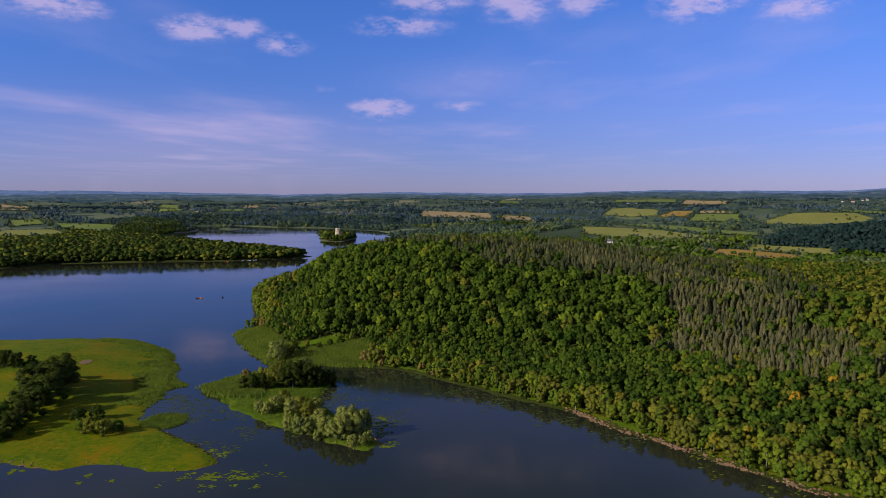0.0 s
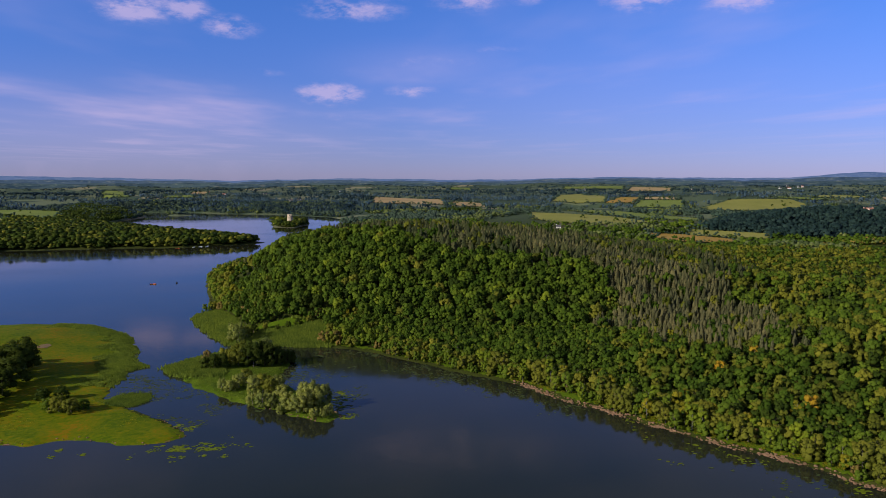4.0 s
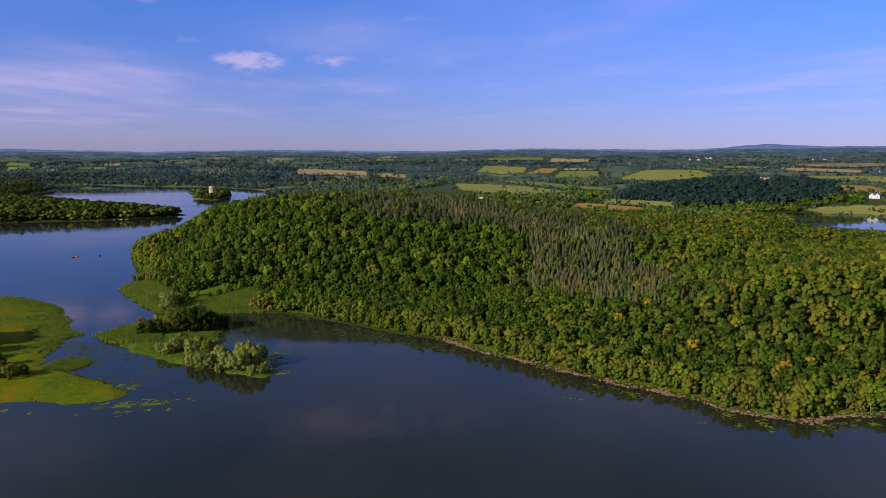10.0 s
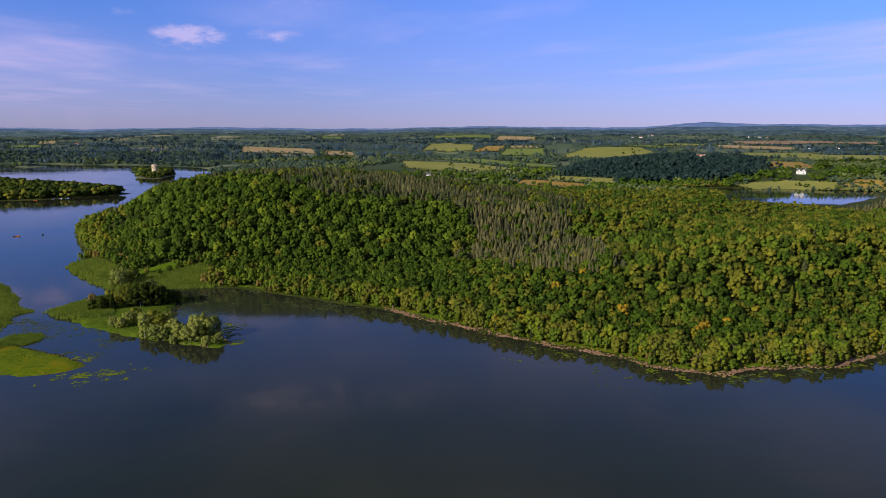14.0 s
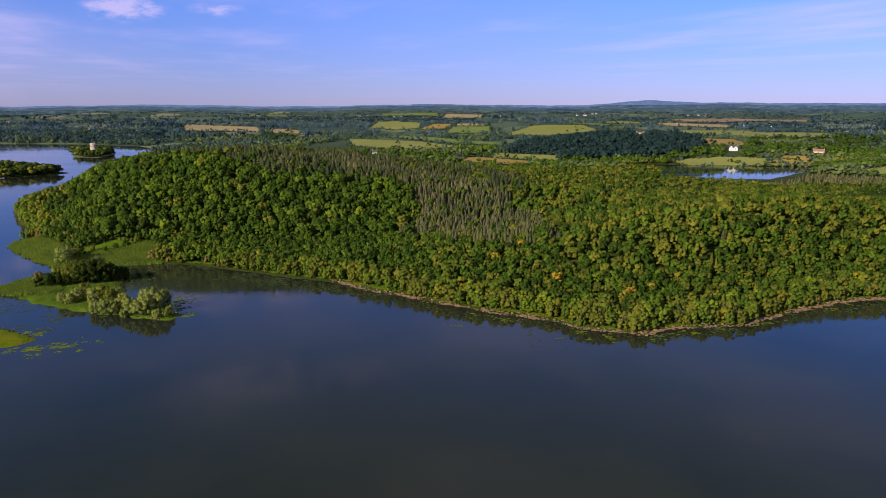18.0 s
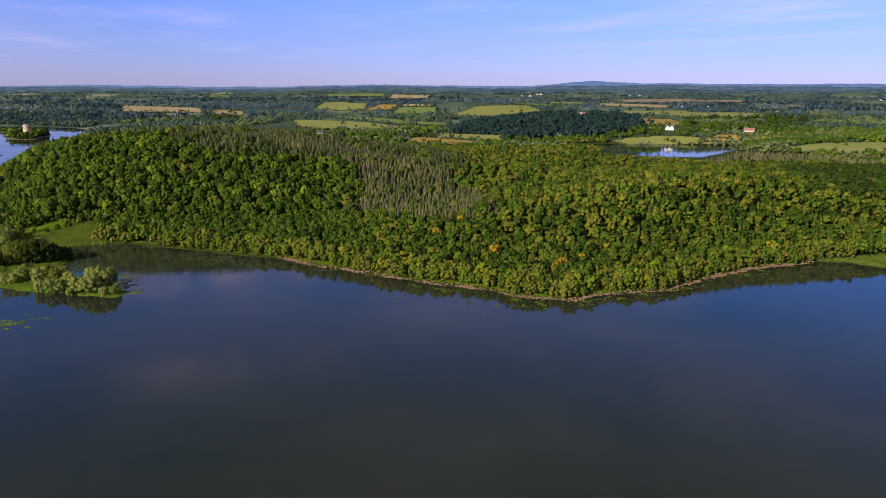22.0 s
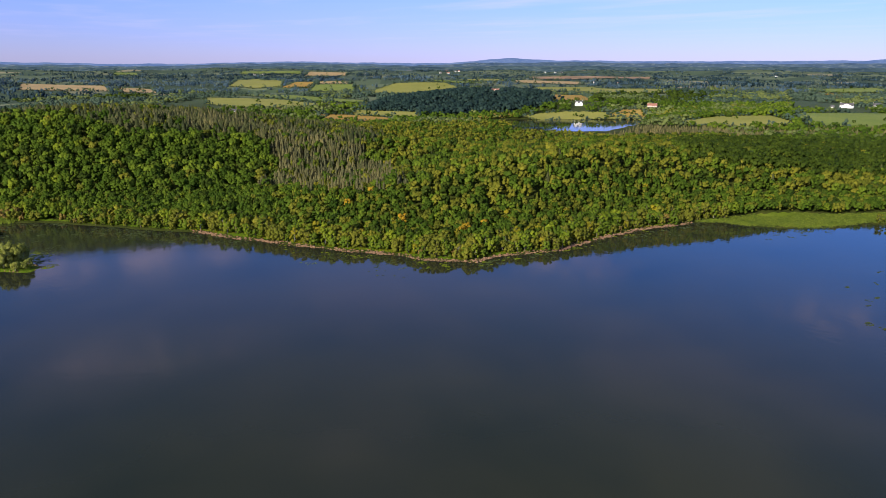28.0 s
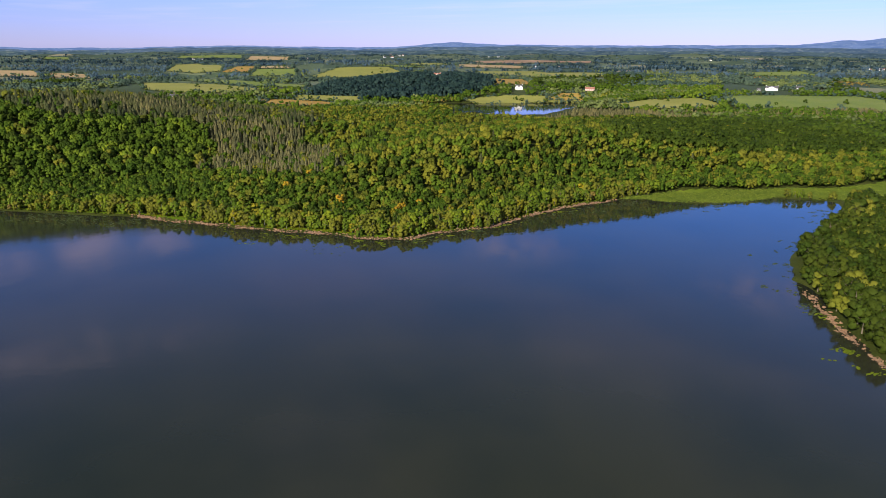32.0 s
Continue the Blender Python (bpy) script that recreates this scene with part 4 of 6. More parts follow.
inner, conifers = [], []
single = []   # the trees nearest to the water, set one by one
woods = {k: Wood(i) for i, k in enumerate(("shore", "slope", "oak", "larch", "east", "back", "crest"))}
rng = np.random.default_rng(5)
for zone, step in (("shore", 4.2), ("slope", 4.3), ("oak", 6.7), ("larch", 3.5), ("east", 6.5), ("back", 9.5), ("crest", 5.4)):
    x, y = scatter(hash(step) % 1000, -210, 720, -60, 800, step)
    d = shore(x, y)
    z = height(x, y, d)
    land = (d > np.where(y < 100, 5.5, np.where((x > 55) & (x < 200), 2.6 + 0.9 * np.sin(x / 9), 1.3))) & (x > -205) & ~((x < -10) & (y < 400) & (x > -200) & (d < 60) & (y < 380)) & ~within(MARSH_WEST, x, y) & ~within(MARSH_EAST, x, y) & ~in_field(x, y)
    land &= ~((x < -60) & (y < 420)) & ~within(MEADOW, x, y)
    ragged = 13 * np.sin(x / 13 + 1.7 * np.sin(y / 19)) * np.cos(y / 15 + 1.4 * np.sin(x / 23)) + 7 * np.sin(x / 4.1 + y / 6.3) * np.sin(y / 3.7 - x / 5.9)
    crest = inset(CREST, x, y) + ragged > 0
    open_view = np.zeros(x.shape, bool)
    over_pond = np.zeros(x.shape, bool)
    if zone in ("shore", "east", "back", "crest"):
        over_pond = screens(x, y, z, 9.0, True) & (y > 470)
        open_view = screens(x, y, z, 9.0) & (x > 330)
    larch, oak = inset(LARCHES, x, y) + ragged > -2, within(OAKS, x, y) & (d > 42)
    hidden = (y > 640 - 0.42 * (x - 10)) & (x < 330) | (y > 560)
    east = (x > 175) & (d > 55)
    oak, hidden, east = oak & ~crest, hidden & ~crest, east & ~crest
    band = {"crest": crest & ~larch & (d >= 16), "shore": (d < 16) & ~oak, "larch": larch & (d >= 16), "oak": oak & ~larch, "back": hidden & ~larch & ~oak & (d >= 16)}
    taken = band["crest"] | band["shore"] | band["larch"] | band["oak"] | band["back"]
    band["east"] = east & ~taken
    band["slope"] = ~taken & ~east
    for i in np.where(land & band[zone])[0]:
        p = (float(x[i]), float(y[i]), float(z[i]) - 0.15)
        r = rng.random()
        w = woods[zone]
        if over_pond[i]:
            continue
        if zone == "crest":
            if r < 0.80:
                w.add("fir", *p, 12.0 * (0.7 + 0.5 * rng.random()), SPRUCE if r < 0.66 else LARCH)
            else:
                w.add("mid", *p, 11.0 * (0.7 + 0.5 * rng.random()), OAK if r < 0.9 else OLIVE)
        elif zone == "shore":
            kind, tall, mat = [("shrub", 6.0, OLIVE), ("mid", 8.0, MID), ("ash", 8.5, LIGHT), ("shrub", 4.5, RUSSET), ("mid", 8.0, OLIVE), ("shrub", 5.5, MID), ("ash", 9, GOLD)][
                int(np.searchsorted([0.26, 0.42, 0.60, 0.65, 0.86, 0.98], r))]
            if y[i] < 100:
                mat = HEDGE if r < 0.6 else (DARKOAK if r < 0.8 else OLIVE)
            tall *= (1.35 if y[i] < 100 else 1.0) * (0.85 + 0.5 * rng.random()) * (0.68 + 0.32 * min(d[i] / 8, 1))
            if (d[i] < 11 and -50 < x[i] < 480 and y[i] > 100 or (0.445 * x[i] - 150 < y[i] < 100 and d[i] < 14)) and len(single) < 420:
                single.append((kind, p, tall, mat))
                continue
            w.add(kind, *p, tall, mat)
        elif zone == "slope":
            tall = 7.6 * (0.80 + 0.36 * rng.random())
            kind, mat = [("mid", MID), ("ash", LIGHT), ("ash", MID), ("mid", OAK), ("ash", OLIVE), ("ash", GOLD), ("spruce", OLIVE)][int(np.searchsorted([0.24, 0.28, 0.50, 0.91, 0.945, 0.95], r))]
            if y[i] < 100:
                mat = HEDGE if r < 0.6 else (DARKOAK if r < 0.8 else OLIVE)
            elif rng.random() < 0.13:
                mat = DARKOAK
            elif x[i] > 110 and mat is MID and rng.random() < 0.6:
                mat = EAST
            if d[i] < 27 and -50 < x[i] < 330 and y[i] > 100 and kind != "spruce" and len(inner) < 320:
                inner.append((kind, p, tall, mat))
                continue
            w.add(kind, *p, tall, mat)
        elif zone == "oak":
            kind, mat = ("oak", [DARKOAK, OAK, MID, LIGHT, OLIVE][int(np.searchsorted([0.17, 0.66, 0.94, 0.98], r))])
            w.add(kind, *p, 10.8 * (0.80 + 0.34 * rng.random()), mat, 1.0)
        elif zone == "larch":
            high = y[i] > 470
            tall, mat = (12 if high else 9.0) * (0.75 + 0.45 * rng.random()), LARCH if r < (0.5 if high else 0.86) else SPRUCE
            if not high and rng.random() < 0.10:
                w.add("mid", *p, tall * 0.95, OLIVE if r < 0.4 else OAK)
                continue
            if y[i] < 345 and len(conifers) < 280:
                conifers.append(("spruce", p, tall, mat))
                continue
            w.add("spruce", *p, tall, mat)
        elif zone == "east":
            kind, mat = [("mid", EAST), ("oak", OAK), ("oak", DARKOAK), ("mid", MID), ("mid", OLIVE), ("ash", GOLD), ("spruce", SPRUCE)][int(np.searchsorted([0.36, 0.58, 0.67, 0.91, 0.985, 0.988], r))]
            tall = 9.4 * (0.74 + 0.45 * rng.random())
            if open_view[i]:
                tall = 3.5 + 1.0 * rng.random()
            if within(GREY_BAND, p[0], p[1]):
                kind, mat, tall = "spruce", LARCH, 7.5 * (0.8 + 0.4 * rng.random())
            elif within(DARK_BAND, p[0], p[1]) and r < 0.8:
                kind, mat, tall = "oak", DARKOAK, tall * 1.15
            if y[i] < 100 and x[i] < 480:
                tall *= 1.25
                mat = HEDGE if r < 0.6 else (DARKOAK if r < 0.8 else OLIVE)
            if y[i] < 0.445 * x[i] - 150:
                if rng.random() < 0.5:
                    w.add("back", *p, tall, mat, 1.3)
            elif x[i] > 320 or y[i] > 380:
                w.add("half" if kind != "spruce" else kind, *p, tall, mat)
            else:
                w.add(kind, *p, tall, mat)
        else:
            if within(GREY_BAND, p[0], p[1]):
                w.add("spruce", *p, 7.0, LARCH, 1.2)
            elif open_view[i]:
                w.add("half", *p, 3.2 + 1.0 * rng.random(), OLIVE if r < 0.3 else MID, 1.4)
            else:
                w.add("back", *p, 11 * (0.75 + 0.5 * rng.random()), EAST if r < 0.6 else OAK)
woods["shore"].done("shore_thicket", "olive and green shrubs crowding the lake shore", "shrubs")
woods["slope"].done("young_woodland", "dense young mixed green woodland on a slope", "woodland")
woods["oak"].done("oak_woodland", "dark green mature broadleaved wood on a hill", "woodland")
woods["larch"].done("conifer_plantation", "grey-brown conifer plantation on a hillside", "conifers")
woods["east"].done("mixed_woodland", "mixed light and dark green broadleaved wood", "woodland")
woods["crest"].done("crest_conifers", "dark grey-brown conifers along the crest of a hill", "conifers")
woods["back"].done("hilltop_woodland", "mixed wood over the top of a hill", "woodland")

# ---- woods and hedges of the farmland ----
near_far = Wood(23)


def garden(x, y):
    """The open lawns that run down from the houses towards the lake."""
    open_lawn = np.zeros(np.shape(x), bool)
    for hx, hy, deep in ((826, 1155, 75), (890, 958, 75), (1018, 892, 75), (1262, 655, 90), (289, 1208, 60)):
        k = math.hypot(hx, hy + 70)
        ux, uy = -hx / k, (-70 - hy) / k
        along, across = (x - hx) * ux + (y - hy) * uy, (x - hx) * uy - (y - hy) * ux
        open_lawn |= (along > -14) & (along < deep) & (np.abs(across) < 15)
    return open_lawn


for bx0, bx1, by0, by1, step in ((-980, -185, 890, 1520, 9.0), (-320, -170, 1350, 1670, 7.5), (-900, -120, 1690, 2150, 14.0)):
    x, y = scatter(int(step * 10), bx0, bx1, by0, by1, step)
    d = shore(x, y)
    z = height(x, y, d)
    shut = screens(x, y, z, 9.0)
    for i in np.where((d > 7) & ~in_field(x, y) & ~((np.abs(x + 219) < 17) & (y > 1390) & (y < 1490)))[0]:
        edge = min(1.0, 0.5 + d[i] / 30)
        near_far.add("far", float(x[i]), float(y[i]), float(z[i]) - 0.2, (3.5 if shut[i] else 6 if step == 7.5 else 10.5 if step == 9.0 else 7.5) * edge * (0.75 + 0.5 * rng.random()), ((BLUEDARK, HAZYWOOD, HAZYWOOD, FARLIGHT) if step == 14.0 else (DARKOAK, HEDGE, OLIVE, OLIVE))[int(np.searchsorted([0.45, 0.86, 0.97], rng.random()))], 1.4)
def grove_of(seed, poly, step, looks, low=True):
    """A wood that fills an outline: looks are (share, kind, height, leaves)."""
    px, py = np.array(poly, float).T
    x, y = scatter(seed, px.min(), px.max(), py.min(), py.max(), step)
    d = shore(x, y)
    z = height(x, y, d)
    shut = screens(x, y, z, looks[0][2] * 0.8)
    for i in np.where(within(poly, x, y) & ~garden(x, y) & (d > 3) & ~in_field(x, y) & ~(shut if low else screens(x, y, z, 9.0, True)))[0]:
        share = rng.random()
        for upto, kind, tall, mat in looks:
            if share < upto:
                near_far.add(kind, float(x[i]), float(y[i]), float(z[i]) - 0.2, tall * (0.75 + 0.45 * rng.random()), mat, 1.15)
                break


ring = [(730 + 225 * math.cos(k * math.tau / 24), 1090 + 135 * math.sin(k * math.tau / 24)) for k in range(24)]
grove_of(31, ring, 9.0, [(0.5, "farcone", 13, DARK), (1.0, "far", 12, DARK)])
grove_of(32, GROVE, 9.0, [(0.45, "far", 7, EAST), (0.85, "far", 7, FARLIGHT), (1.0, "far", 9, OAK)])
grove_of(33, GREY_THICKET, 7.0, [(0.4, "far", 6, OLIVE), (0.7, "far", 6, RUSSET), (1.0, "far", 6, MID)])
grove_of(34, BROWN_SCRUB, 15.0, [(0.8, "hedge", 4, RUSSET), (1.0, "far", 7, HAZYWOOD)])
grove_of(35, [p for p in GREY_BAND if p[0] > 700] + [(720, 480)], 6.0, [(1.0, "farcone", 8, LARCH)], False)
grove_of(36, [(720, 430), (787, 405), (926, 285), (1000, 150), (720, 150)], 8.5, [(0.8, "far", 11, DARKOAK), (1.0, "far", 10, OAK)], False)
grove_of(37, [(-790, 1640), (-838, 1940), (-735, 1890), (-640, 1740), (-590, 1640), (-560, 1530), (-600, 1440), (-680, 1420), (-715, 1515)], 10.0, [(0.5, "far", 9, DARKOAK), (0.85, "far", 9, HEDGE), (1.0, "far", 8, HAZYWOOD)], False)
near_far.done("lakeside_woods", "dark green broadleaved woods on the far lake shores", "woods")
far = Wood(21)
n = 32000
u = rng.random(n)
r = np.where(rng.random(n) < 0.62, 700 * (2.6 ** u), 1800 * (2.6 ** u))
a = np.radians(-37 + 107 * rng.random(n))
x, y = np.sin(a) * r, -60 + np.cos(a) * r
d = shore(x, y)
z = height(x, y, d)
grove = np.sin(x / 97 + 2 * np.sin(y / 171)) * np.cos(y / 123 + 1.5 * np.sin(x / 143))
ok = (d > 4) & ~garden(x, y) & ~screens(x, y, z, 4.0, True) & ~((x < -170) & (y < 1700)) & ~in_field(x, y) & ~((x < 760) & (y < 800) & (x > -205)) & ((grove > -0.50) | (r < 1300))
open_view = screens(x, y, z, np.where(r < 3600, 8.0, 5.0)) & (rng.random(n) > np.where(r < 1800, 0.14, 0.05))
shady = np.sin(x / 340 + 1.6 * np.sin(y / 260 + 1)) * np.cos(y / 150 + 1.2 * np.sin(x / 310)) + 0.1 * rng.normal(size=n)
pale = np.sin(x / 61 + 1.5 * np.sin(y / 83)) * np.cos(y / 47 + np.sin(x / 70)) + 0.2 * rng.normal(size=n)
dark_hill = ((x - 730) / 215) ** 2 + ((y - 1090) / 130) ** 2 < 1
for i in np.where(ok)[0]:
    p = (float(x[i]), float(y[i]), float(z[i]) - 0.2)
    if open_view[i]:
        if rng.random() < 0.3:
            far.add("hedge", *p, 2.0, HAZYWOOD if rng.random() < 0.6 else FARLIGHT, 1.2)
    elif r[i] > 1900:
        # bluer leaf colours farther off imitate haze
        far.add("distant", *p, (9 if r[i] < 3600 else 7) * (0.7 + 0.6 * rng.random()), BLUEDARK if (shady[i] > 0.2 or r[i] > 2900 and pale[i] < 0.3) and rng.random() < 0.85 else (HAZYWOOD if r[i] < 2000 else BLUEWOOD) if pale[i] < 0.4 else (FARLIGHT if r[i] < 2200 else BLUELIGHT), 0.8 + (r[i] - 1900) / 4500)
    elif dark_hill[i]:
        far.add("farcone" if rng.random() < 0.6 else "far", *p, 13 * (0.8 + 0.4 * rng.random()), DARK, 1.3)
    else:
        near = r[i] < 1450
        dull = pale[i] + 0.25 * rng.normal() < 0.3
        mat = (OAK if shady[i] > -0.2 else MID) if near and dull else FARLIGHT if not dull else DARKOAK if shady[i] > 0.6 else HAZYWOOD
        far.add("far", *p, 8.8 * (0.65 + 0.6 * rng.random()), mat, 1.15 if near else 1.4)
far.done("far_woods", "dark green woods and hedgerow trees across the farmland, coloured bluer for haze", "woods")
hedge = Wood(22)
for poly in FIELDS.values():
    for (ax, ay), (bx, by) in zip(poly, poly[1:] + poly[:1]):
        k = int(math.hypot(bx - ax, by - ay) / 7)
        t = (np.arange(k) + 0.5) / max(k, 1)
        hx, hy = ax + (bx - ax) * t + rng.normal(size=k) * 2, ay + (by - ay) * t + rng.normal(size=k) * 2
        for px, py, pz in zip(hx, hy, height(hx, hy)):
            if rng.random() < 0.85:
                if rng.random() < 0.30:
                    hedge.add("far", px, py, pz - 0.2, 5 + 6 * rng.random(), HAZYWOOD, 1.0)
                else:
                    hedge.add("hedge", px, py, pz - 0.2, 2.8 + 2.2 * rng.random(), HAZYWOOD if rng.random() < 0.7 else DARKOAK, 1.2)
for poly in FIELDS.values():
    px, py = np.array(poly, float).T
    for _ in range(6):
        qx, qy = rng.uniform(px.min(), px.max()), rng.uniform(py.min(), py.max())
        if within(poly, qx, qy):
            hedge.add("far", qx, qy, ground_z(qx, qy) - 0.2, 5 + 4 * rng.random(), DARKOAK, 1.0)
hedge.done("hedgerows", "dark green hedgerows round the fields", "hedge")

# ---- single trees along the shore and the plantation's edge ----
TREE = {
    "shrub": [(broad(201 + i, 380, 1.05, 0.10, 14, 0.045, 1.0, 0.9), (211 + i, 0.7, 0.028, 6, 0.08, 0.3)) for i in range(3)],
    "mid": [(broad(221 + i, 420, 0.74, 0.10, 16, 0.034, 1.0, 0.75), (231 + i, 0.85, 0.022, 7, 0.06, 0.25)) for i in range(3)],
    "ash": [(broad(241 + i, 380, 0.60, 0.09, 15, 0.032, 1.0, 0.75), (251 + i, 0.9, 0.018, 7, 0.06, 0.2)) for i in range(3)],
    "spruce": [(cone(261 + i, 110, 0.44, 0.046), (271 + i, 0.95, 0.012, 0, 0.01, 0.1)) for i in range(3)],
    "willow": [(broad(281 + i, 1300, 1.05, 0.08, 26, 0.028, 1.0, 0.85, 0.7), (291 + i, 0.75, 0.03, 8, 0.1, 0.32)) for i in range(3)],
    "oak": [(broad(341 + i, 1100, 0.90, 0.10, 22, 0.028, 1.0, 0.7, 0.75), (351 + i, 0.8, 0.028, 8, 0.05, 0.3)) for i in range(3)],
}
made = {}
NAMES = {"shrub": ("shore_bush", "bush"), "mid": ("shore_tree", "tree"), "ash": ("slender_tree", "tree"), "spruce": ("conifer", "tree"), "willow": ("willow", "tree"), "oak": ("oak_tree", "tree")}
WORDS = {OLIVE: "olive-green", MID: "mid-green", LIGHT: "bright green", RUSSET: "russet-brown", WILLOW: "grey-green", GOLD: "yellowing green", AUTUMN: "orange autumn",
         OAK: "dark green", EAST: "dull green", DARKOAK: "deep green", HEDGE: "blackish green", LARCH: "grey-brown", SPRUCE: "dark green", DARK: "blackish green"}
rng = np.random.default_rng(8)


def plant(kind, p, tall, mat, place, group, wide=1.0):
    """A tree or bush of its own: trunk and crown."""
    m = pose(*p, 0, 0, rng.random() * 360) @ Matrix.Diagonal((tall * wide, tall * wide, tall, 1))
    key = (kind, mat.name, place, int(rng.integers(3)))
    if key in made:
        c = copy_thing(made[key], pose(0, 0, 0))
        c.matrix_basis = m
        return c
    crown, trunk = TREE[kind][key[3]]
    what = ("meadow_bush", "bush") if group == "meadow bushes" else NAMES[kind]
    root = thing(what[0], p, f"{WORDS[mat]} leafy {what[1]} {place}" if kind != "spruce" else f"{WORDS[mat]} pointed conifer {place}", what[1], group)
    root.matrix_basis = m
    part("trunk", stem_mesh("trunk", trunk, PALE_BARK if mat in (LIGHT, GOLD, WILLOW) else BARK), root)
    part("crown", crown_mesh("crown", crown, mat), root)
    made[key] = root
    return root


for kind, p, tall, mat in single:
    plant(kind, p, tall, mat, "at the water's edge", "trees along the shore")
for kind, p, tall, mat in inner:
    plant(kind, p, tall, mat, "behind the lake shore", "young trees above the shore")
for kind, p, tall, mat in conifers:
    plant(kind, p, tall, mat, "on the edge of a plantation", "conifers of the plantation")
for x, y, tall, mat in ((160, 237, 11, AUTUMN), (155, 238, 9, GOLD), (142, 276, 9, AUTUMN), (160, 281, 9, AUTUMN), (183, 208, 9.5, AUTUMN), (188, 211, 9, AUTUMN), (179, 206, 8, GOLD), (201, 213, 9, AUTUMN), (221, 219, 9, GOLD),
                        (134, 236, 8, GOLD), (126, 246, 7.5, GOLD), (212, 196, 9, GOLD), (218, 193, 9, GOLD), (228, 196, 8, GOLD), (120, 262, 8, GOLD), (96, 285, 8.5, GOLD), (78, 303, 9, GOLD), (60, 322, 9, GOLD), (45, 345, 8, GOLD),
                        (300, 232, 8, GOLD), (340, 226, 8, GOLD), (262, 214, 8, GOLD), (285, 12, 7, GOLD), (262, -22, 6.5, GOLD)):
    plant("ash", (x, y, ground_z(x, y) - 0.1), tall, mat, "turning early above the shore", "autumn-coloured trees", 1.1)

# ---- the meadow spit ----
def sheet(name, test, x0, x1, y0, y1, step, mat, lift, label, category, kind="structure"):
    X, Y = np.meshgrid(np.arange(x0, x1, step), np.arange(y0, y1, step))
    d = shore(X, Y)
    keep = test(X, Y, d)
    keep = keep[:-1, :-1] & keep[1:, 1:] & keep[:-1, 1:] & keep[1:, :-1]
    idx = np.arange(X.size).reshape(X.shape)
    q = np.stack([idx[:-1, :-1], idx[:-1, 1:], idx[1:, 1:], idx[1:, :-1]], -1)[keep]
    used, flat = np.unique(q, return_inverse=True)
    v = np.stack([X, Y, height(X, Y, d) + lift], -1).reshape(-1, 3)[used]
    return tagged(new(name, mesh_of(name, v, flat.reshape(q.shape), [mat], smooth_shade=True)), label, category, kind=kind)


def grown(poly, by):
    cx, cy = np.mean(poly, 0)
    return [(cx + (x - cx) * by, cy + (y - cy) * by) for x, y in poly]


sheet("meadow", lambda x, y, d: (d > -4) & within(grown(MEADOW, 1.05), x, y), -450, -75, 235, 480, 2.5, MEADOW_GRASS, 0.12, "grazed yellow-green meadow on a low spit", "meadow")
sheet("islet_grass", lambda x, y, d: (d > -4) & within(grown(ISLET, 1.15), x, y), -130, -20, 255, 395, 1.5, LUSH_GRASS, 0.12, "bright green grass on a small island", "grass")
sheet("marsh_west", lambda x, y, d: (d > -4) & within(grown(MARSH_WEST, 1.08), x, y), -160, -30, 380, 520, 2.0, LUSH_GRASS, 0.14, "bright green marsh at the foot of a wood", "marsh")
sheet("marsh_east", lambda x, y, d: (d > -6) & within(grown(MARSH_EAST, 1.05), x, y), 330, 620, 50, 195, 2.5, MARSH_GRASS, 0.14, "bright green marsh at the head of a bay", "marsh")
sheet("shore_grass", lambda x, y, d: (d > 1.6) & (d < 7), -50, 345, 160, 400, 1.6, LUSH_GRASS, 0.14, "green grass bank behind a gravel shore", "grass")
sheet("gravel_shore", lambda x, y, d: (d > -0.9) & (d < 1.1 + 0.9 * np.sin(x / 7) * np.cos(y / 9) + 0.5 * np.sin(x / 2.3)), 55, 335, 160, 312, 0.8, GRAVEL, 0.17, "pinkish-brown gravel strip along the lake", "shore")
sheet("gravel_shore_east", lambda x, y, d: (d > -0.9) & (d < 1.2), 195, 268, -80, 8, 0.9, GRAVEL, 0.17, "pinkish-brown gravel strip below trees", "shore")
sheet("gravel_shore_spit", lambda x, y, d: (d > -0.6) & (d < 0.5) & (y < 262), -180, -76, 236, 262, 0.8, GRAVEL, 0.2, "stony water's edge of a meadow", "shore")
sheet("bare_patch", lambda x, y, d: (x + 202) ** 2 / 14 + (y - 388) ** 2 / 30 < 1, -212, -192, 375, 400, 1.0, BARE_EARTH, 0.3, "patch of bare trodden earth in a meadow", "earth")
for x, y, tall, kind, mat in ((-191, 344, 15, "oak", HEDGE), (-186, 332, 16, "oak", HEDGE), (-197, 330, 14, "oak", HEDGE), (-182, 317, 14, "oak", HEDGE), (-190, 316, 13, "mid", HEDGE), (-180, 304, 12, "oak", HEDGE),
                              (-187, 303, 12, "mid", HEDGE), (-181, 293, 10, "oak", HEDGE), (-188, 290, 10, "mid", OAK), (-179, 283, 8.5, "oak", HEDGE), (-186, 280, 9, "oak", HEDGE), (-178, 274, 7, "shrub", HEDGE),
                              (-184, 272, 8, "oak", OAK), (-192, 276, 9, "oak", HEDGE), (-198, 344, 12, "oak", HEDGE), (-200, 354, 9, "mid", HEDGE), (-241, 377, 9, "oak", HEDGE), (-233, 375, 8, "oak", HEDGE), (-247, 378, 9, "oak", HEDGE),
                              (-226, 377, 6.5, "mid", HEDGE), (-254, 380, 8, "oak", HEDGE), (-195, 262, 8, "oak", HEDGE), (-203, 268, 9, "oak", HEDGE)):
    plant(kind, (x, y, ground_z(x, y) - 0.1), tall * 1.1, mat, "in a row across a meadow", "trees on the meadow", 1.28)
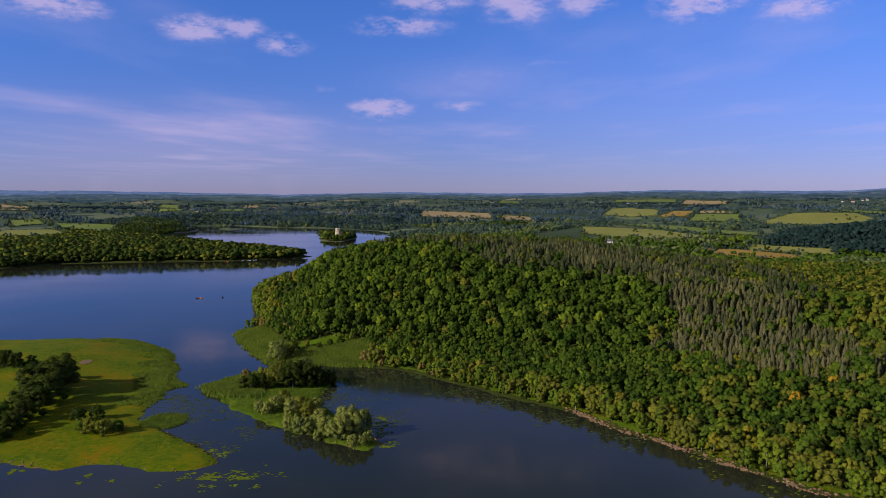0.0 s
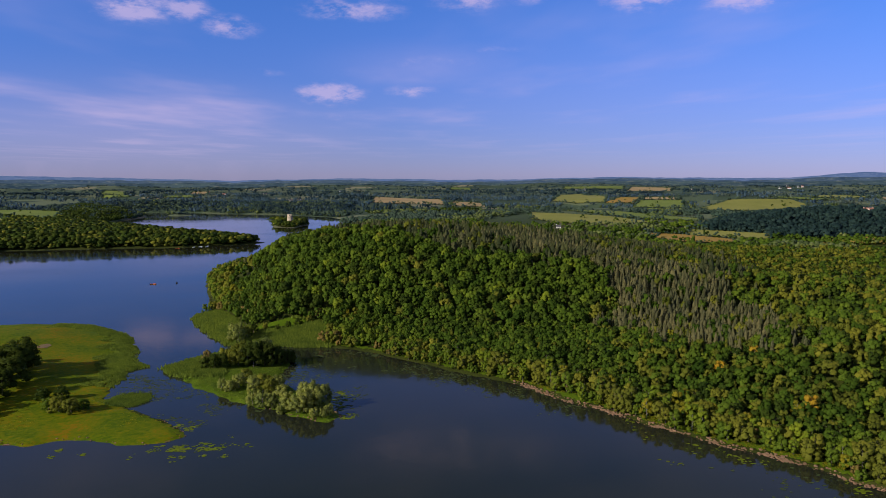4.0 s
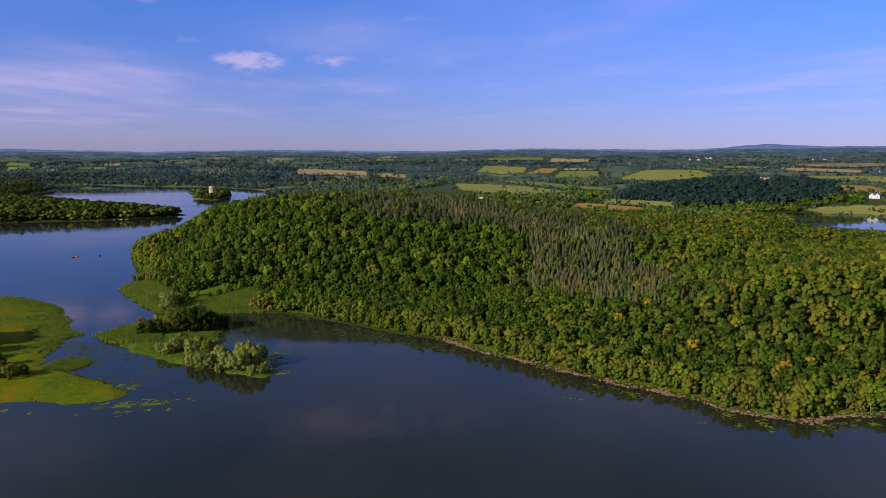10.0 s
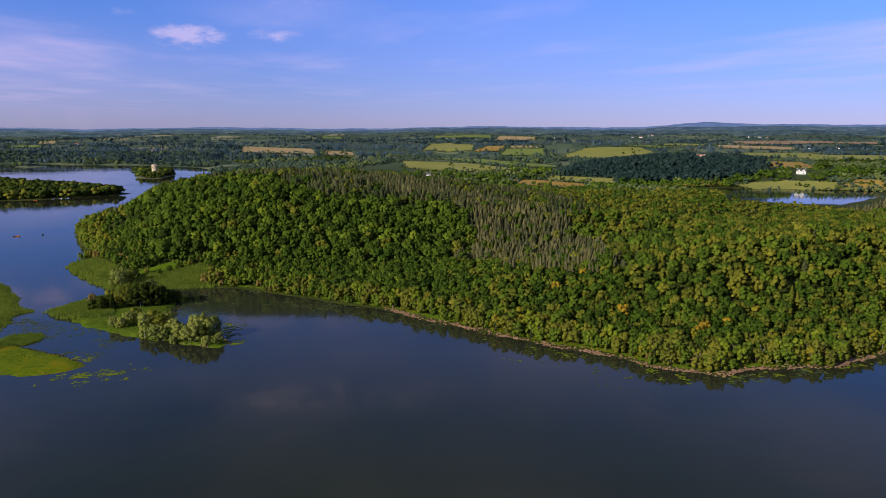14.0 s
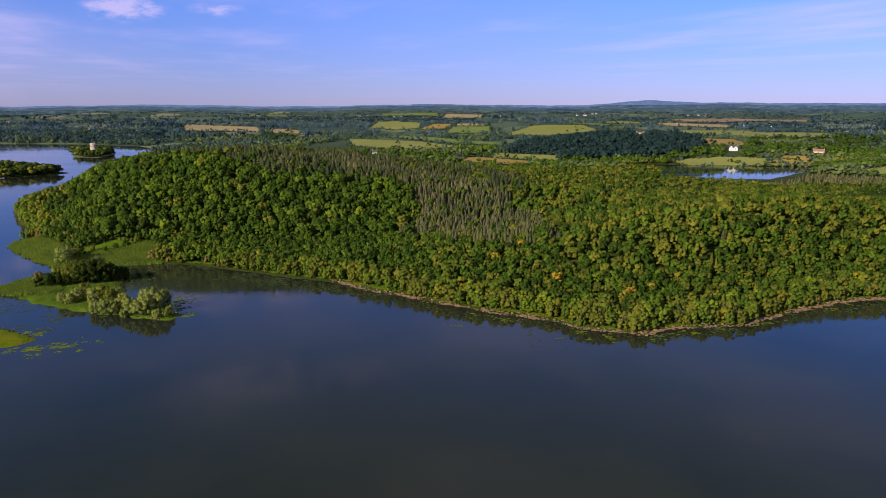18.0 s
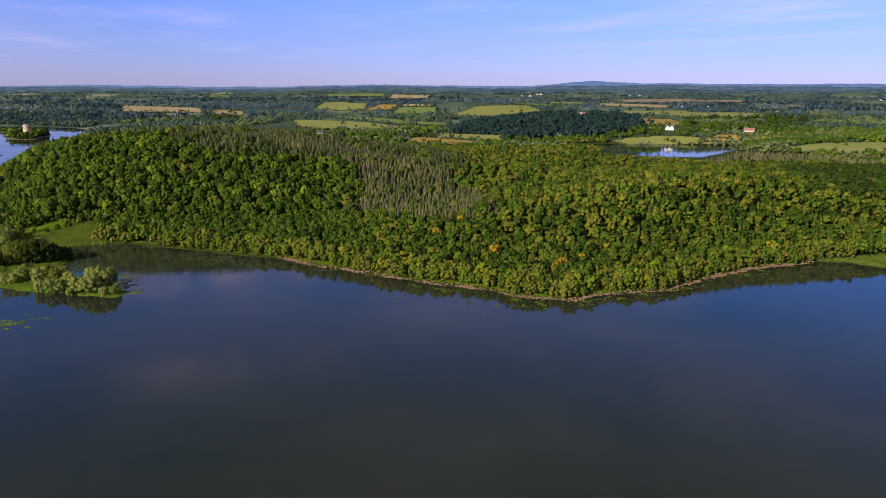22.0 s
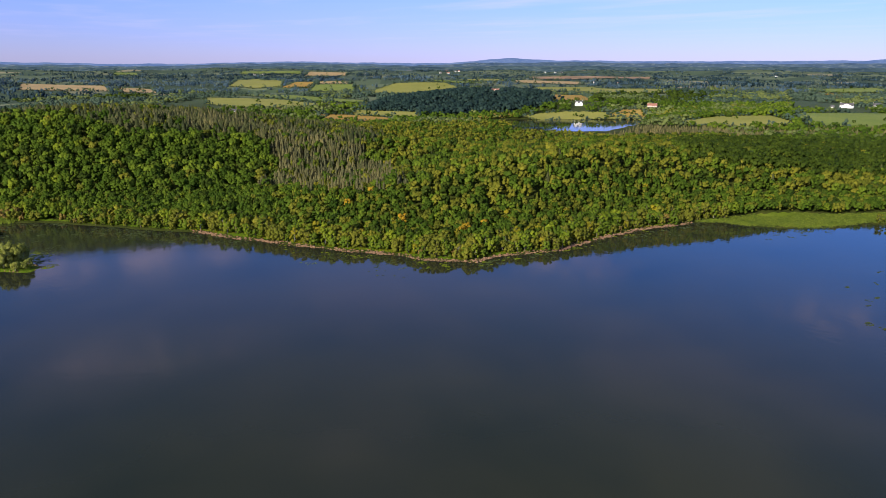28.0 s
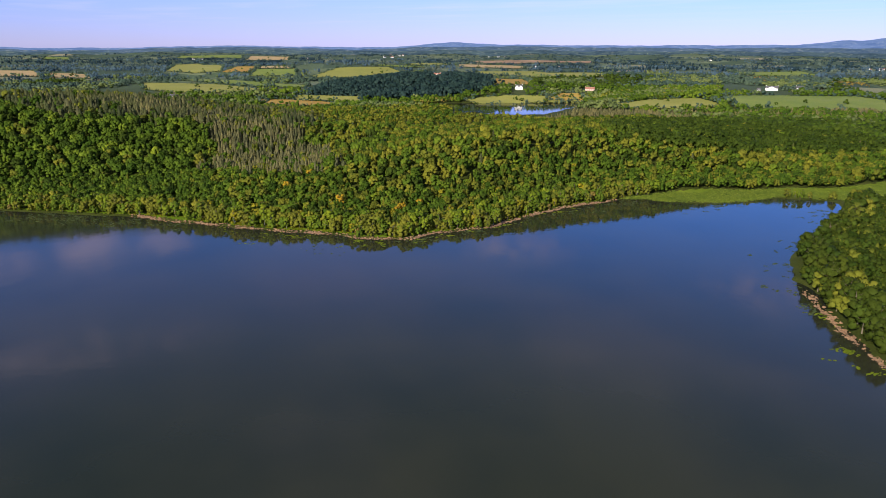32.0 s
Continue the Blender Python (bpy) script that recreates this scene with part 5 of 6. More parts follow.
for x, y, tall, mat in ((-145, 281, 7.5, OLIVE), (-139, 279, 7.0, OLIVE), (-136, 284, 5.2, OAK), (-150, 283, 6.0, MID), (-159, 297, 6.4, DARKOAK), (-152, 299, 6.4, DARKOAK), (-169, 279, 3.0, MID), (-142, 286, 4.6, MID)):
    plant("willow", (x, y, ground_z(x, y) - 0.1), tall, mat, "standing alone on a meadow", "meadow bushes", 1.1)

# ---- the small island ----
for x, y, tall, mat in ((-83, 307, 6.5, WILLOW), (-79, 305, 6, WILLOW), (-76, 310, 7.5, WILLOW), (-74, 317, 7.5, OLIVE), (-67, 300, 8, WILLOW), (-63, 303, 9, OLIVE), (-59, 299, 8.5, OLIVE), (-57, 305, 8, WILLOW),
                        (-65, 286, 7, WILLOW), (-60, 283, 8, WILLOW), (-56, 282, 7, WILLOW), (-52, 285, 9, WILLOW), (-48, 277, 9, WILLOW), (-44, 273, 9, WILLOW), (-41, 273, 10, WILLOW), (-39, 279, 12.5, WILLOW),
                        (-36, 278, 12, WILLOW), (-34, 280, 11, WILLOW), (-42, 286, 10, WILLOW), (-36, 267, 5, WILLOW), (-32, 267, 4.5, WILLOW), (-30, 270, 5, WILLOW), (-51, 275, 5, WILLOW), (-69, 309, 7, WILLOW)):
    plant("willow", (x, y, ground_z(x, y) - 0.2), tall, mat, "on a small lake island", "island willows", 0.95)
for x, y, tall, kind, mat in ((-100, 343, 7, "shrub", HEDGE), (-95, 341, 9, "oak", HEDGE), (-91, 342, 9, "oak", HEDGE), (-84, 346, 12, "oak", OLIVE), (-79, 346, 12, "oak", HEDGE), (-75, 347, 14, "oak", HEDGE),
                              (-71, 348, 13, "oak", HEDGE), (-67, 348, 12, "oak", HEDGE), (-63, 349, 9, "oak", HEDGE), (-60, 353, 8, "oak", HEDGE), (-59, 358, 7, "shrub", HEDGE), (-93, 355, 8, "shrub", OLIVE), (-104, 362, 6, "shrub", RUSSET),
                              (-73, 354, 14, "willow", WILLOW), (-82, 354, 12, "oak", OLIVE), (-66, 356, 9, "oak", HEDGE), (-88, 350, 9, "oak", OLIVE)):
    plant(kind, (x, y, ground_z(x, y) - 0.2), tall, mat, "crowding a small lake island", "island trees", 0.95)


for x, y, tall, kind, mat in ((-97, 404, 13, "willow", WILLOW), (-93, 411, 8, "willow", OLIVE), (-90, 417, 7, "oak", HEDGE), (-84, 424, 4.5, "shrub", OLIVE), (-76, 421, 4, "shrub", HEDGE), (-70, 424, 4.5, "shrub", HEDGE),
                              (-64, 428, 5, "shrub", HEDGE), (-57, 431, 5, "shrub", OLIVE), (-127, 488, 7, "shrub", RUSSET), (-120, 482, 7, "shrub", OLIVE), (-112, 470, 7, "shrub", HEDGE), (-105, 462, 6, "shrub", RUSSET),
                              (-45, 399, 7, "shrub", RUSSET), (-38, 398, 8, "shrub", RUSSET), (-33, 401, 9, "mid", OLIVE), (-41, 408, 8, "shrub", HEDGE), (-99, 453, 6, "shrub", RUSSET), (-52, 436, 6, "shrub", RUSSET)):
    plant(kind, (x, y, ground_z(x, y) - 0.2), tall, mat, "on a marsh below a wood", "marsh bushes")


def bare_tree(name, x, y, tall, seed, label):
    root = thing(name, (x, y, ground_z(x, y) - 0.1), label, "dead tree", turn=seed * 50)
    root.scale = (tall,) * 3
    part("trunk", stem_mesh("trunk", (seed, 0.95, 0.025, 9, 0.2, 0.35), PALE_BARK), root)


bare_tree("dead_tree", -76, 345, 13, 3, "bare grey dead tree leaning among bushes")
for k, (x, y) in enumerate(((139, 213), (166, 183), (196, 183), (203, 186), (226, 178), (235, 184), (118, 236), (268, 190), (300, 192), (172, 180))):
    bare_tree("dead_tree", x, y, 5 + k % 3, 20 + k, "bare pale dead tree on the lake shore")

# ---- reeds, tussocks, water plants ----
def bed(name, kind, seed, box, step, test, tall, mat, label, category, sink=0.25):
    w = Wood(seed)
    x, y = scatter(seed, *box, step, 0.6)
    d = shore(x, y)
    z = np.maximum(height(x, y, d), -0.3)
    for i in np.where(test(x, y, d))[0]:
        w.add(kind, float(x[i]), float(y[i]), float(z[i]) - sink + 0.2, tall * (0.7 + 0.6 * w.rng.random()), mat, 1.8 if kind == "reed" else 1.0)
    return w.done(name, label, category)


def patch(x, y):
    return np.sin(x / 5.1 + 1.3 * np.sin(y / 7.7)) * np.cos(y / 4.3 + np.sin(x / 6.1))


bed("reed_bed", "reed", 401, (-155, -35, 385, 515), 1.15, lambda x, y, d: (d > -2.5) & within(grown(MARSH_WEST, 1.06), x, y) & ~within(MARSH_GRASSLAND, x, y), 2.0, REED, "tall green reeds fringing a marsh", "reeds")
bed("reed_bed", "reed", 402, (-128, -55, 300, 392), 1.0, lambda x, y, d: (d > -1.5) & (x < -90) & (y > 331 - 0.25 * (x + 100)) & within(grown(ISLET, 1.12), x, y), 2.0, REED, "tall green reeds on a small island", "reeds")
bed("reed_bed", "reed", 403, (-250, -125, 295, 475), 1.35, lambda x, y, d: (d > -2) & (d < 14 + 6 * patch(x, y)) & (x > -230) & (y > 318), 1.2, REED, "green reeds along the edge of a meadow", "reeds")
bed("reed_bed", "reed", 404, (-140, -112, 282, 312), 0.7, lambda x, y, d: ((x + 122) / 9) ** 2 + ((y - 298) / 10) ** 2 < 1, 1.2, REED, "clump of dark green reeds in shallow water", "reeds")
bed("reed_bed", "reed", 405, (335, 600, 60, 195), 1.6, lambda x, y, d: (d > -4) & within(grown(MARSH_EAST, 1.04), x, y) & ((d < 22) | (patch(x, y) > 0.0)), 0.9, PALE_REED, "wide green reed bed at the head of a bay", "reeds")
bed("tussocks", "tussock", 406, (-300, -80, 240, 470), 2.2, lambda x, y, d: (d > 1) & within(MEADOW, x, y) & (patch(x / 2, y / 2) > 0.1) & (y < 330), 0.45, TUSSOCK, "rough yellow-green grass tussocks on a meadow", "grass")
bed("tussocks", "tussock", 407, (55, 345, 165, 315), 1.5, lambda x, y, d: (d > 2.5) & (d < 7) & (patch(x, y) > -0.1), 0.7, TUSSOCK, "yellow-green grass tufts behind a gravel shore", "grass")
bed("tussocks", "tussock", 408, (-120, -28, 262, 350), 1.4, lambda x, y, d: (d > 0.5) & within(ISLET, x, y), 0.6, REED, "bright green grass tufts on a small island", "grass")


def floating(name, seed, places, mat, size, label):
    """Flat leaves lying on the water, in loose rafts: place, reach, number."""
    rng = np.random.default_rng(seed)
    verts, faces = [], []
    for x, y, rx, ry, count in places:
        count *= 2
        raft = rng.normal(size=(max(2, count // 6), 2)) * (rx, ry) + (x, y)
        at = raft[rng.integers(len(raft), size=count)] + rng.normal(size=(count, 2)) * min(rx, ry) * 0.28
        d = shore(at[:, 0], at[:, 1])
        for (px, py), dd in zip(at, d):
            if dd > -0.3:
                continue
            k, r, a0, st = len(verts), size * (0.5 + rng.random()), rng.random() * 6.28, 1 + rng.random()
            zz = 0.02 + 0.03 * rng.random()
            for j in range(8):
                rr = r * (0.75 + 0.35 * rng.random())
                verts.append((px + rr * st * math.cos(a0 + j * 0.785), py + rr * math.sin(a0 + j * 0.785), zz + 0.02 * rng.random()))
            faces += [(k, k + 1, k + 2, k + 3), (k, k + 3, k + 4, k + 7), (k + 4, k + 5, k + 6, k + 7)]
    tagged(new(name, mesh_of(name, verts, faces, [mat], tone=0.5)), label, "water plants", kind="stuff")


floating("lily_pads", 411, [(-77, 240, 8, 4, 60), (-89, 236, 6, 3, 28), (-72, 234, 6, 3, 28), (-88, 262, 5, 4, 26), (-119, 237, 8, 3, 14), (-158, 244, 4, 2, 14), (-26, 286, 3, 9, 50), (-22, 268, 3, 5, 35),
                            (103, 226, 8, 7, 14), (121, 213, 7, 5, 20), (143, 190, 7, 4, 20), (155, 174, 7, 3, 26), (175, 169, 6, 2, 18), (192, 170, 8, 2, 24), (212, 169, 8, 2, 22), (88, 254, 7, 6, 10),
                            (222, -33, 3, 4, 24), (215, -46, 3, 4, 24), (247, -13, 3, 4, 16), (233, 169, 8, 2, 25), (290, 178, 14, 2, 30)], LILY, 0.42, "yellow-green lily pads floating on the lake")
floating("water_weed", 412, [(-118, 318, 9, 10, 160), (-131, 333, 5, 6, 60), (-50, 335, 8, 12, 150), (-26, 290, 6, 14, 110), (-20, 376, 14, 5, 130), (12, 339, 12, 7, 110), (28, 321, 12, 7, 100), (50, 302, 12, 8, 90),
                             (72, 275, 10, 8, 60), (-70, 288, 18, 5, 60), (-96, 308, 12, 6, 50), (345, 54, 14, 3, 60), (300, 36, 9, 3, 40), (270, 15, 5, 4, 30), (250, -4, 4, 4, 40), (420, 80, 14, 5, 80), (340, 172, 20, 5, 110),
                             (390, 134, 18, 4, 90), (-88, 272, 8, 6, 40), (205, 168, 22, 3, 80), (262, 175, 22, 3, 70), (140, 200, 18, 14, 70)], WEED, 0.4, "dull green weed under the water surface")


def stones(name, seed, box, count, test, size, label):
    rng = np.random.default_rng(seed)
    x, y = box[0] + rng.random(count * 40) * (box[1] - box[0]), box[2] + rng.random(count * 40) * (box[3] - box[2])
    d = shore(x, y)
    keep = np.where(test(x, y, d))[0][:count]
    z = height(x[keep], y[keep], d[keep])
    verts, faces = [], []
    for px, py, pz in zip(x[keep], y[keep], z):
        k, r = len(verts), size * (0.4 + rng.random() ** 2 * 1.3)
        for zz, f in ((-0.3, 0.9), (0.25, 1.0), (0.55, 0.55)):
            for j in range(5):
                rr = r * f * (0.8 + 0.4 * rng.random())
                verts.append((px + rr * math.cos(j * 1.2566), py + rr * math.sin(j * 1.2566), pz + 0.15 + zz * r))
        faces += [(k + a * 5 + j, k + a * 5 + (j + 1) % 5, k + a * 5 + 5 + (j + 1) % 5, k + a * 5 + 5 + j) for a in (0, 1) for j in range(5)]
        faces += [(k + 10, k + 11, k + 12, k + 13)]
    tagged(new(name, mesh_of(name, verts, faces, [GRAVEL])), label, "stones", kind="stuff")


stones("shore_stones", 421, (55, 340, 160, 312), 900, lambda x, y, d: (d > -1.2) & (d < 2.5), 0.45, "loose pinkish stones on a gravel shore")
stones("shore_stones", 422, (195, 270, -80, 10), 260, lambda x, y, d: (d > -1.2) & (d < 2.5), 0.45, "loose pinkish stones below trees")
stones("shore_stones", 423, (-180, -76, 236, 270), 110, lambda x, y, d: (d > -0.6) & (d < 2.2), 0.28, "grey stones along a meadow's edge")
stones("shore_stones", 424, (-60, -25, 258, 285), 60, lambda x, y, d: (d > -1.0) & (d < 1.2), 0.45, "brown stones at a small island's tip")

# ---- tower, houses, boats ----
def bm_mesh(name, bm, mat):
    me = bpy.data.meshes.new(name)
    bmesh.ops.recalc_face_normals(bm, faces=bm.faces)
    bm.to_mesh(me)
    bm.free()
    me.materials.append(mat)
    return me


def box_bm(bm, x0, x1, y0, y1, z0, z1):
    v = [bm.verts.new((x, y, z)) for z in (z0, z1) for x, y in ((x0, y0), (x1, y0), (x1, y1), (x0, y1))]
    for f in ((3, 2, 1, 0), (4, 5, 6, 7), (0, 1, 5, 4), (1, 2, 6, 5), (2, 3, 7, 6), (3, 0, 4, 7)):
        bm.faces.new([v[i] for i in f])
    return bm


def box_part(name, parent, mat, x0, x1, y0, y1, z0, z1, label=""):
    return part(name, bm_mesh(name, box_bm(bmesh.new(), x0, x1, y0, y1, z0, z1), mat), parent, label)


def castle():
    root = thing("ruined_tower", (-219, 1466, ground_z(-219, 1466) - 0.3), "ruined round stone castle tower on a wooded island", "tower")
    bm = bmesh.new()
    k, rng = 40, random.Random(4)
    rings = []
    for j in range(9):
        ring = []
        for i in range(k):
            a = i * math.tau / k
            broken = 0.45 if 0.0 < math.cos(a - 0.3) and math.sin(a - 0.3) < 0.75 else 1.0
            top = 19.0 * broken + rng.uniform(-0.7, 0.7)
            z = min(top, 19.0 * j / 8)
            r = 7.4 - 0.35 * z / 19
            ring.append((bm.verts.new((r * math.cos(a) + rng.uniform(-0.06, 0.06), r * math.sin(a) + rng.uniform(-0.06, 0.06), z)), bm.verts.new(((r - 2.2) * math.cos(a), (r - 2.2) * math.sin(a), z))))
        rings.append(ring)
    for j in range(8):
        for i in range(k):
            for s in (0, 1):
                q = [rings[j][i][s], rings[j][(i + 1) % k][s], rings[j + 1][(i + 1) % k][s], rings[j + 1][i][s]]
                if (q[2].co - q[1].co).length > 0.01 or (q[3].co - q[0].co).length > 0.01:
                    bm.faces.new(q if s == 0 else q[::-1])
    for i in range(k):
        bm.faces.new([rings[8][i][0], rings[8][(i + 1) % k][0], rings[8][(i + 1) % k][1], rings[8][i][1]])
    part("tower_wall", bm_mesh("tower_wall", bm, STONE), root)
    # solid black blocks on the wall stand for the shade inside narrow openings
    for a, z, w, h in ((250, 4.5, 1.0, 1.8), (285, 10, 0.8, 1.5), (225, 12.5, 0.8, 1.5), (262, 15.5, 0.9, 1.4), (205, 6.5, 0.7, 1.4)):
        p = box_part("window_opening", root, BLACK_RUBBER, -w / 2, w / 2, -0.4, 0.12, 0, h, "black block for the shade in a narrow opening")
        p.matrix_basis = pose(7.25 * math.cos(radians(a)), 7.25 * math.sin(radians(a)), z, 0, 0, a + 90)
    for i in range(14):
        bm = bmesh.new()
        s = rng.uniform(0.5, 1.4)
        box_bm(bm, -s, s, -s * 0.7, s * 0.7, -0.2, s * 0.8)
        p = part("fallen_stone", bm_mesh("fallen_stone", bm, STONE), root)
        a = rng.uniform(0, 6.28)
        p.matrix_basis = pose(rng.uniform(8, 12) * math.cos(a), rng.uniform(8, 12) * math.sin(a), 0.2, rng.uniform(-20, 20), 0, rng.uniform(0, 90))


castle()


def house(name, x, y, turn, wide, deep, eaves, wall, roof, label, chimneys=1, storeys=1, gables=0, rise=None, detail=True):
    """A gabled house along its x axis: walls, roof, chimneys, windows with frames, a door."""
    root = thing(name, (x, y, ground_z(x, y) - 0.3), label, "house", turn=turn)
    w, d, rise = wide / 2, deep / 2, rise or deep * 0.45
    bm = bmesh.new()
    v = [bm.verts.new(p) for p in ((-w, -d, 0), (w, -d, 0), (w, d, 0), (-w, d, 0), (-w, -d, eaves), (w, -d, eaves), (w, d, eaves), (-w, d, eaves), (-w, 0, eaves + rise), (w, 0, eaves + rise))]
    for f in ((0, 1, 5, 4), (2, 3, 7, 6), (1, 2, 6, 9, 5), (3, 0, 4, 8, 7), (3, 2, 1, 0), (4, 5, 9, 8), (6, 7, 8, 9)):
        bm.faces.new([v[i] for i in f])
    part("wall", bm_mesh("wall", bm, wall), root)

    def slopes(bm, x0, x1, hd, base, up, o=0.35, th=0.25):
        for s in (-1, 1):
            a = [(x0 - o, s * (hd + o), base - o * up / hd), (x1 + o, s * (hd + o), base - o * up / hd), (x1 + o, 0, base + up), (x0 - o, 0, base + up)]
            lo = [bm.verts.new((p[0], p[1], p[2] + 0.05)) for p in a]
            hi = [bm.verts.new((p[0], p[1], p[2] + th)) for p in a]
            for f in ([0, 1, 2, 3],):
                bm.faces.new([lo[i] for i in f])
                bm.faces.new([hi[i] for i in f][::-1])
            for i in range(4):
                bm.faces.new([lo[i], lo[(i + 1) % 4], hi[(i + 1) % 4], hi[i]])
        return bm
    top = part("roof", bm_mesh("roof", slopes(bmesh.new(), -w, w, d, eaves, rise), roof), root)
    for c in range(chimneys):
        cx = (-w + 0.8) if c == 0 else (w - 0.8 if c == 1 else 0)
        ch = box_part("chimney", top, wall, cx - 0.45, cx + 0.45, -0.4, 0.4, eaves + rise - 0.8, eaves + rise + 1.3)
    if detail:
        n = max(2, int(wide / 3.2))
        for st in range(storeys):
            for i in range(n):
                cx, z = -w + (i + 0.5) * wide / n, 1.3 + st * 2.8
                if st == 0 and i == n // 2:
                    box_part("door", root, TIMBER, cx - 0.5, cx + 0.5, -d - 0.06, -d + 0.1, 0.3, 2.4, "dark timber door")
                    continue
                win = box_part("window", root, WHITE_PAINT, cx - 0.65, cx + 0.65, -d - 0.05, -d + 0.1, z - 0.05, z + 1.35)
                box_part("pane", win, GLASS, cx - 0.52, cx + 0.52, -d - 0.08, -d + 0.05, z + 0.06, z + 1.22, "dark glass")
    for g in range(gables):
        gx = -w + (g + 0.5) * wide / gables
        gw = wide / gables * 0.33
        bm = bmesh.new()
        pts = [(gx - gw, -d - 0.6, 0), (gx + gw, -d - 0.6, 0), (gx + gw, -d - 0.6, eaves + 0.2), (gx, -d - 0.6, eaves + rise * 0.85), (gx - gw, -d - 0.6, eaves + 0.2)]
        f0 = [bm.verts.new(p) for p in pts]
        f1 = [bm.verts.new((p[0], 0, p[2])) for p in pts]
        bm.faces.new(f0)
        bm.faces.new(f1[::-1])
        for i in range(5):
            bm.faces.new([f0[i], f0[(i + 1) % 5], f1[(i + 1) % 5], f1[i]])
        part("gable", bm_mesh("gable", bm, wall), root)
        bm = bmesh.new()
        for s in (-1, 1):
            a = [(gx + s * (gw + 0.3), -d - 0.9, eaves - 0.05), (gx + s * (gw + 0.3), 0.2, eaves - 0.05), (gx, 0.2, eaves + rise * 0.85 + 0.06), (gx, -d - 0.9, eaves + rise * 0.85 + 0.06)]
            lo = [bm.verts.new(p) for p in a]
            hi = [bm.verts.new((p[0], p[1], p[2] + 0.2)) for p in a]
            bm.faces.new(lo)
            bm.faces.new(hi[::-1])
            for i in range(4):
                bm.faces.new([lo[i], lo[(i + 1) % 4], hi[(i + 1) % 4], hi[i]])
        part("gable_roof", bm_mesh("gable_roof", bm, roof), root)
        for st in range(storeys):
            win = box_part("window", root, WHITE_PAINT, gx - 0.65, gx + 0.65, -d - 0.68, -d - 0.5, 1.2 + st * 2.8, 2.7 + st * 2.8)
            box_part("pane", win, GLASS, gx - 0.52, gx + 0.52, -d - 0.72, -d - 0.6, 1.32 + st * 2.8, 2.58 + st * 2.8, "dark glass")
    return root


house("villa", 890, 958, -40, 15, 8.5, 5.6, PLASTER, SLATE, "white two-storey house with two front gables above a pond", 2, 2, 2)
house("manor", 826, 1155, -35, 16, 9, 6.0, PINK_PLASTER, RED_TILE, "pink house with a red roof among trees", 2, 2, 1)
house("cottage", 1018, 892, -48, 18, 8, 3.2, PINK_PLASTER, RED_TILE, "long low house with a reddish roof", 2, 1, 0)
house("farmhouse", 1262, 655, -62, 22, 9, 5.0, PLASTER, SLATE, "long white house beside a broad pasture", 2, 2, 1)
house("bungalow", 1330, 640, -62, 14, 8, 3.0, PLASTER, SLATE, "low white house among trees", 1, 1, 0)
house("garage", 1240, 668, -62, 6, 6, 2.8, PLASTER, SLATE, "small white outbuilding beside a house", 0, 1, 0)
house("lakeside_cottage", 289, 1208, -15, 9, 7, 3.0, PLASTER, SLATE, "white gabled cottage among trees", 1, 1, 0)
house("farmhouse", 200, 1229, -12, 8, 6, 3.0, PLASTER, SLATE, "small white house behind a hill", 1, 1, 0)
FARHOUSES = [(-323, 2214), (-300, 2225), (-1734, 3100), (-831, 3180), (924, 3500), (960, 3480), (1000, 3520), (1797, 3150), (1830, 3130), (-269, 3500), (1885, 3240), (1920, 3210), (1950, 3225), (1675, 2352),
             (1828, 1993), (1905, 1950), (3500, 2850), (2460, 3130), (2500, 3100), (2530, 3080), (1412, 3230), (2552, 1110), (2575, 1085), (2590, 1060), (2610, 1090), (2530, 1140), (-600, 2500), (-200, 2700),
             (-480, 2620), (300, 2900), (-1250, 2300), (1300, 2600), (2900, 2000)]
rng = random.Random(6)
for x, y in FARHOUSES:
    house("farmhouse", x, y, rng.uniform(-70, 20), rng.uniform(9, 16), rng.uniform(6, 8), rng.uniform(2.6, 4.5), PLASTER, rng.choice((SLATE, SLATE, RED_TILE)), "white farmhouse among far fields", 1, 1, 0, None, False)


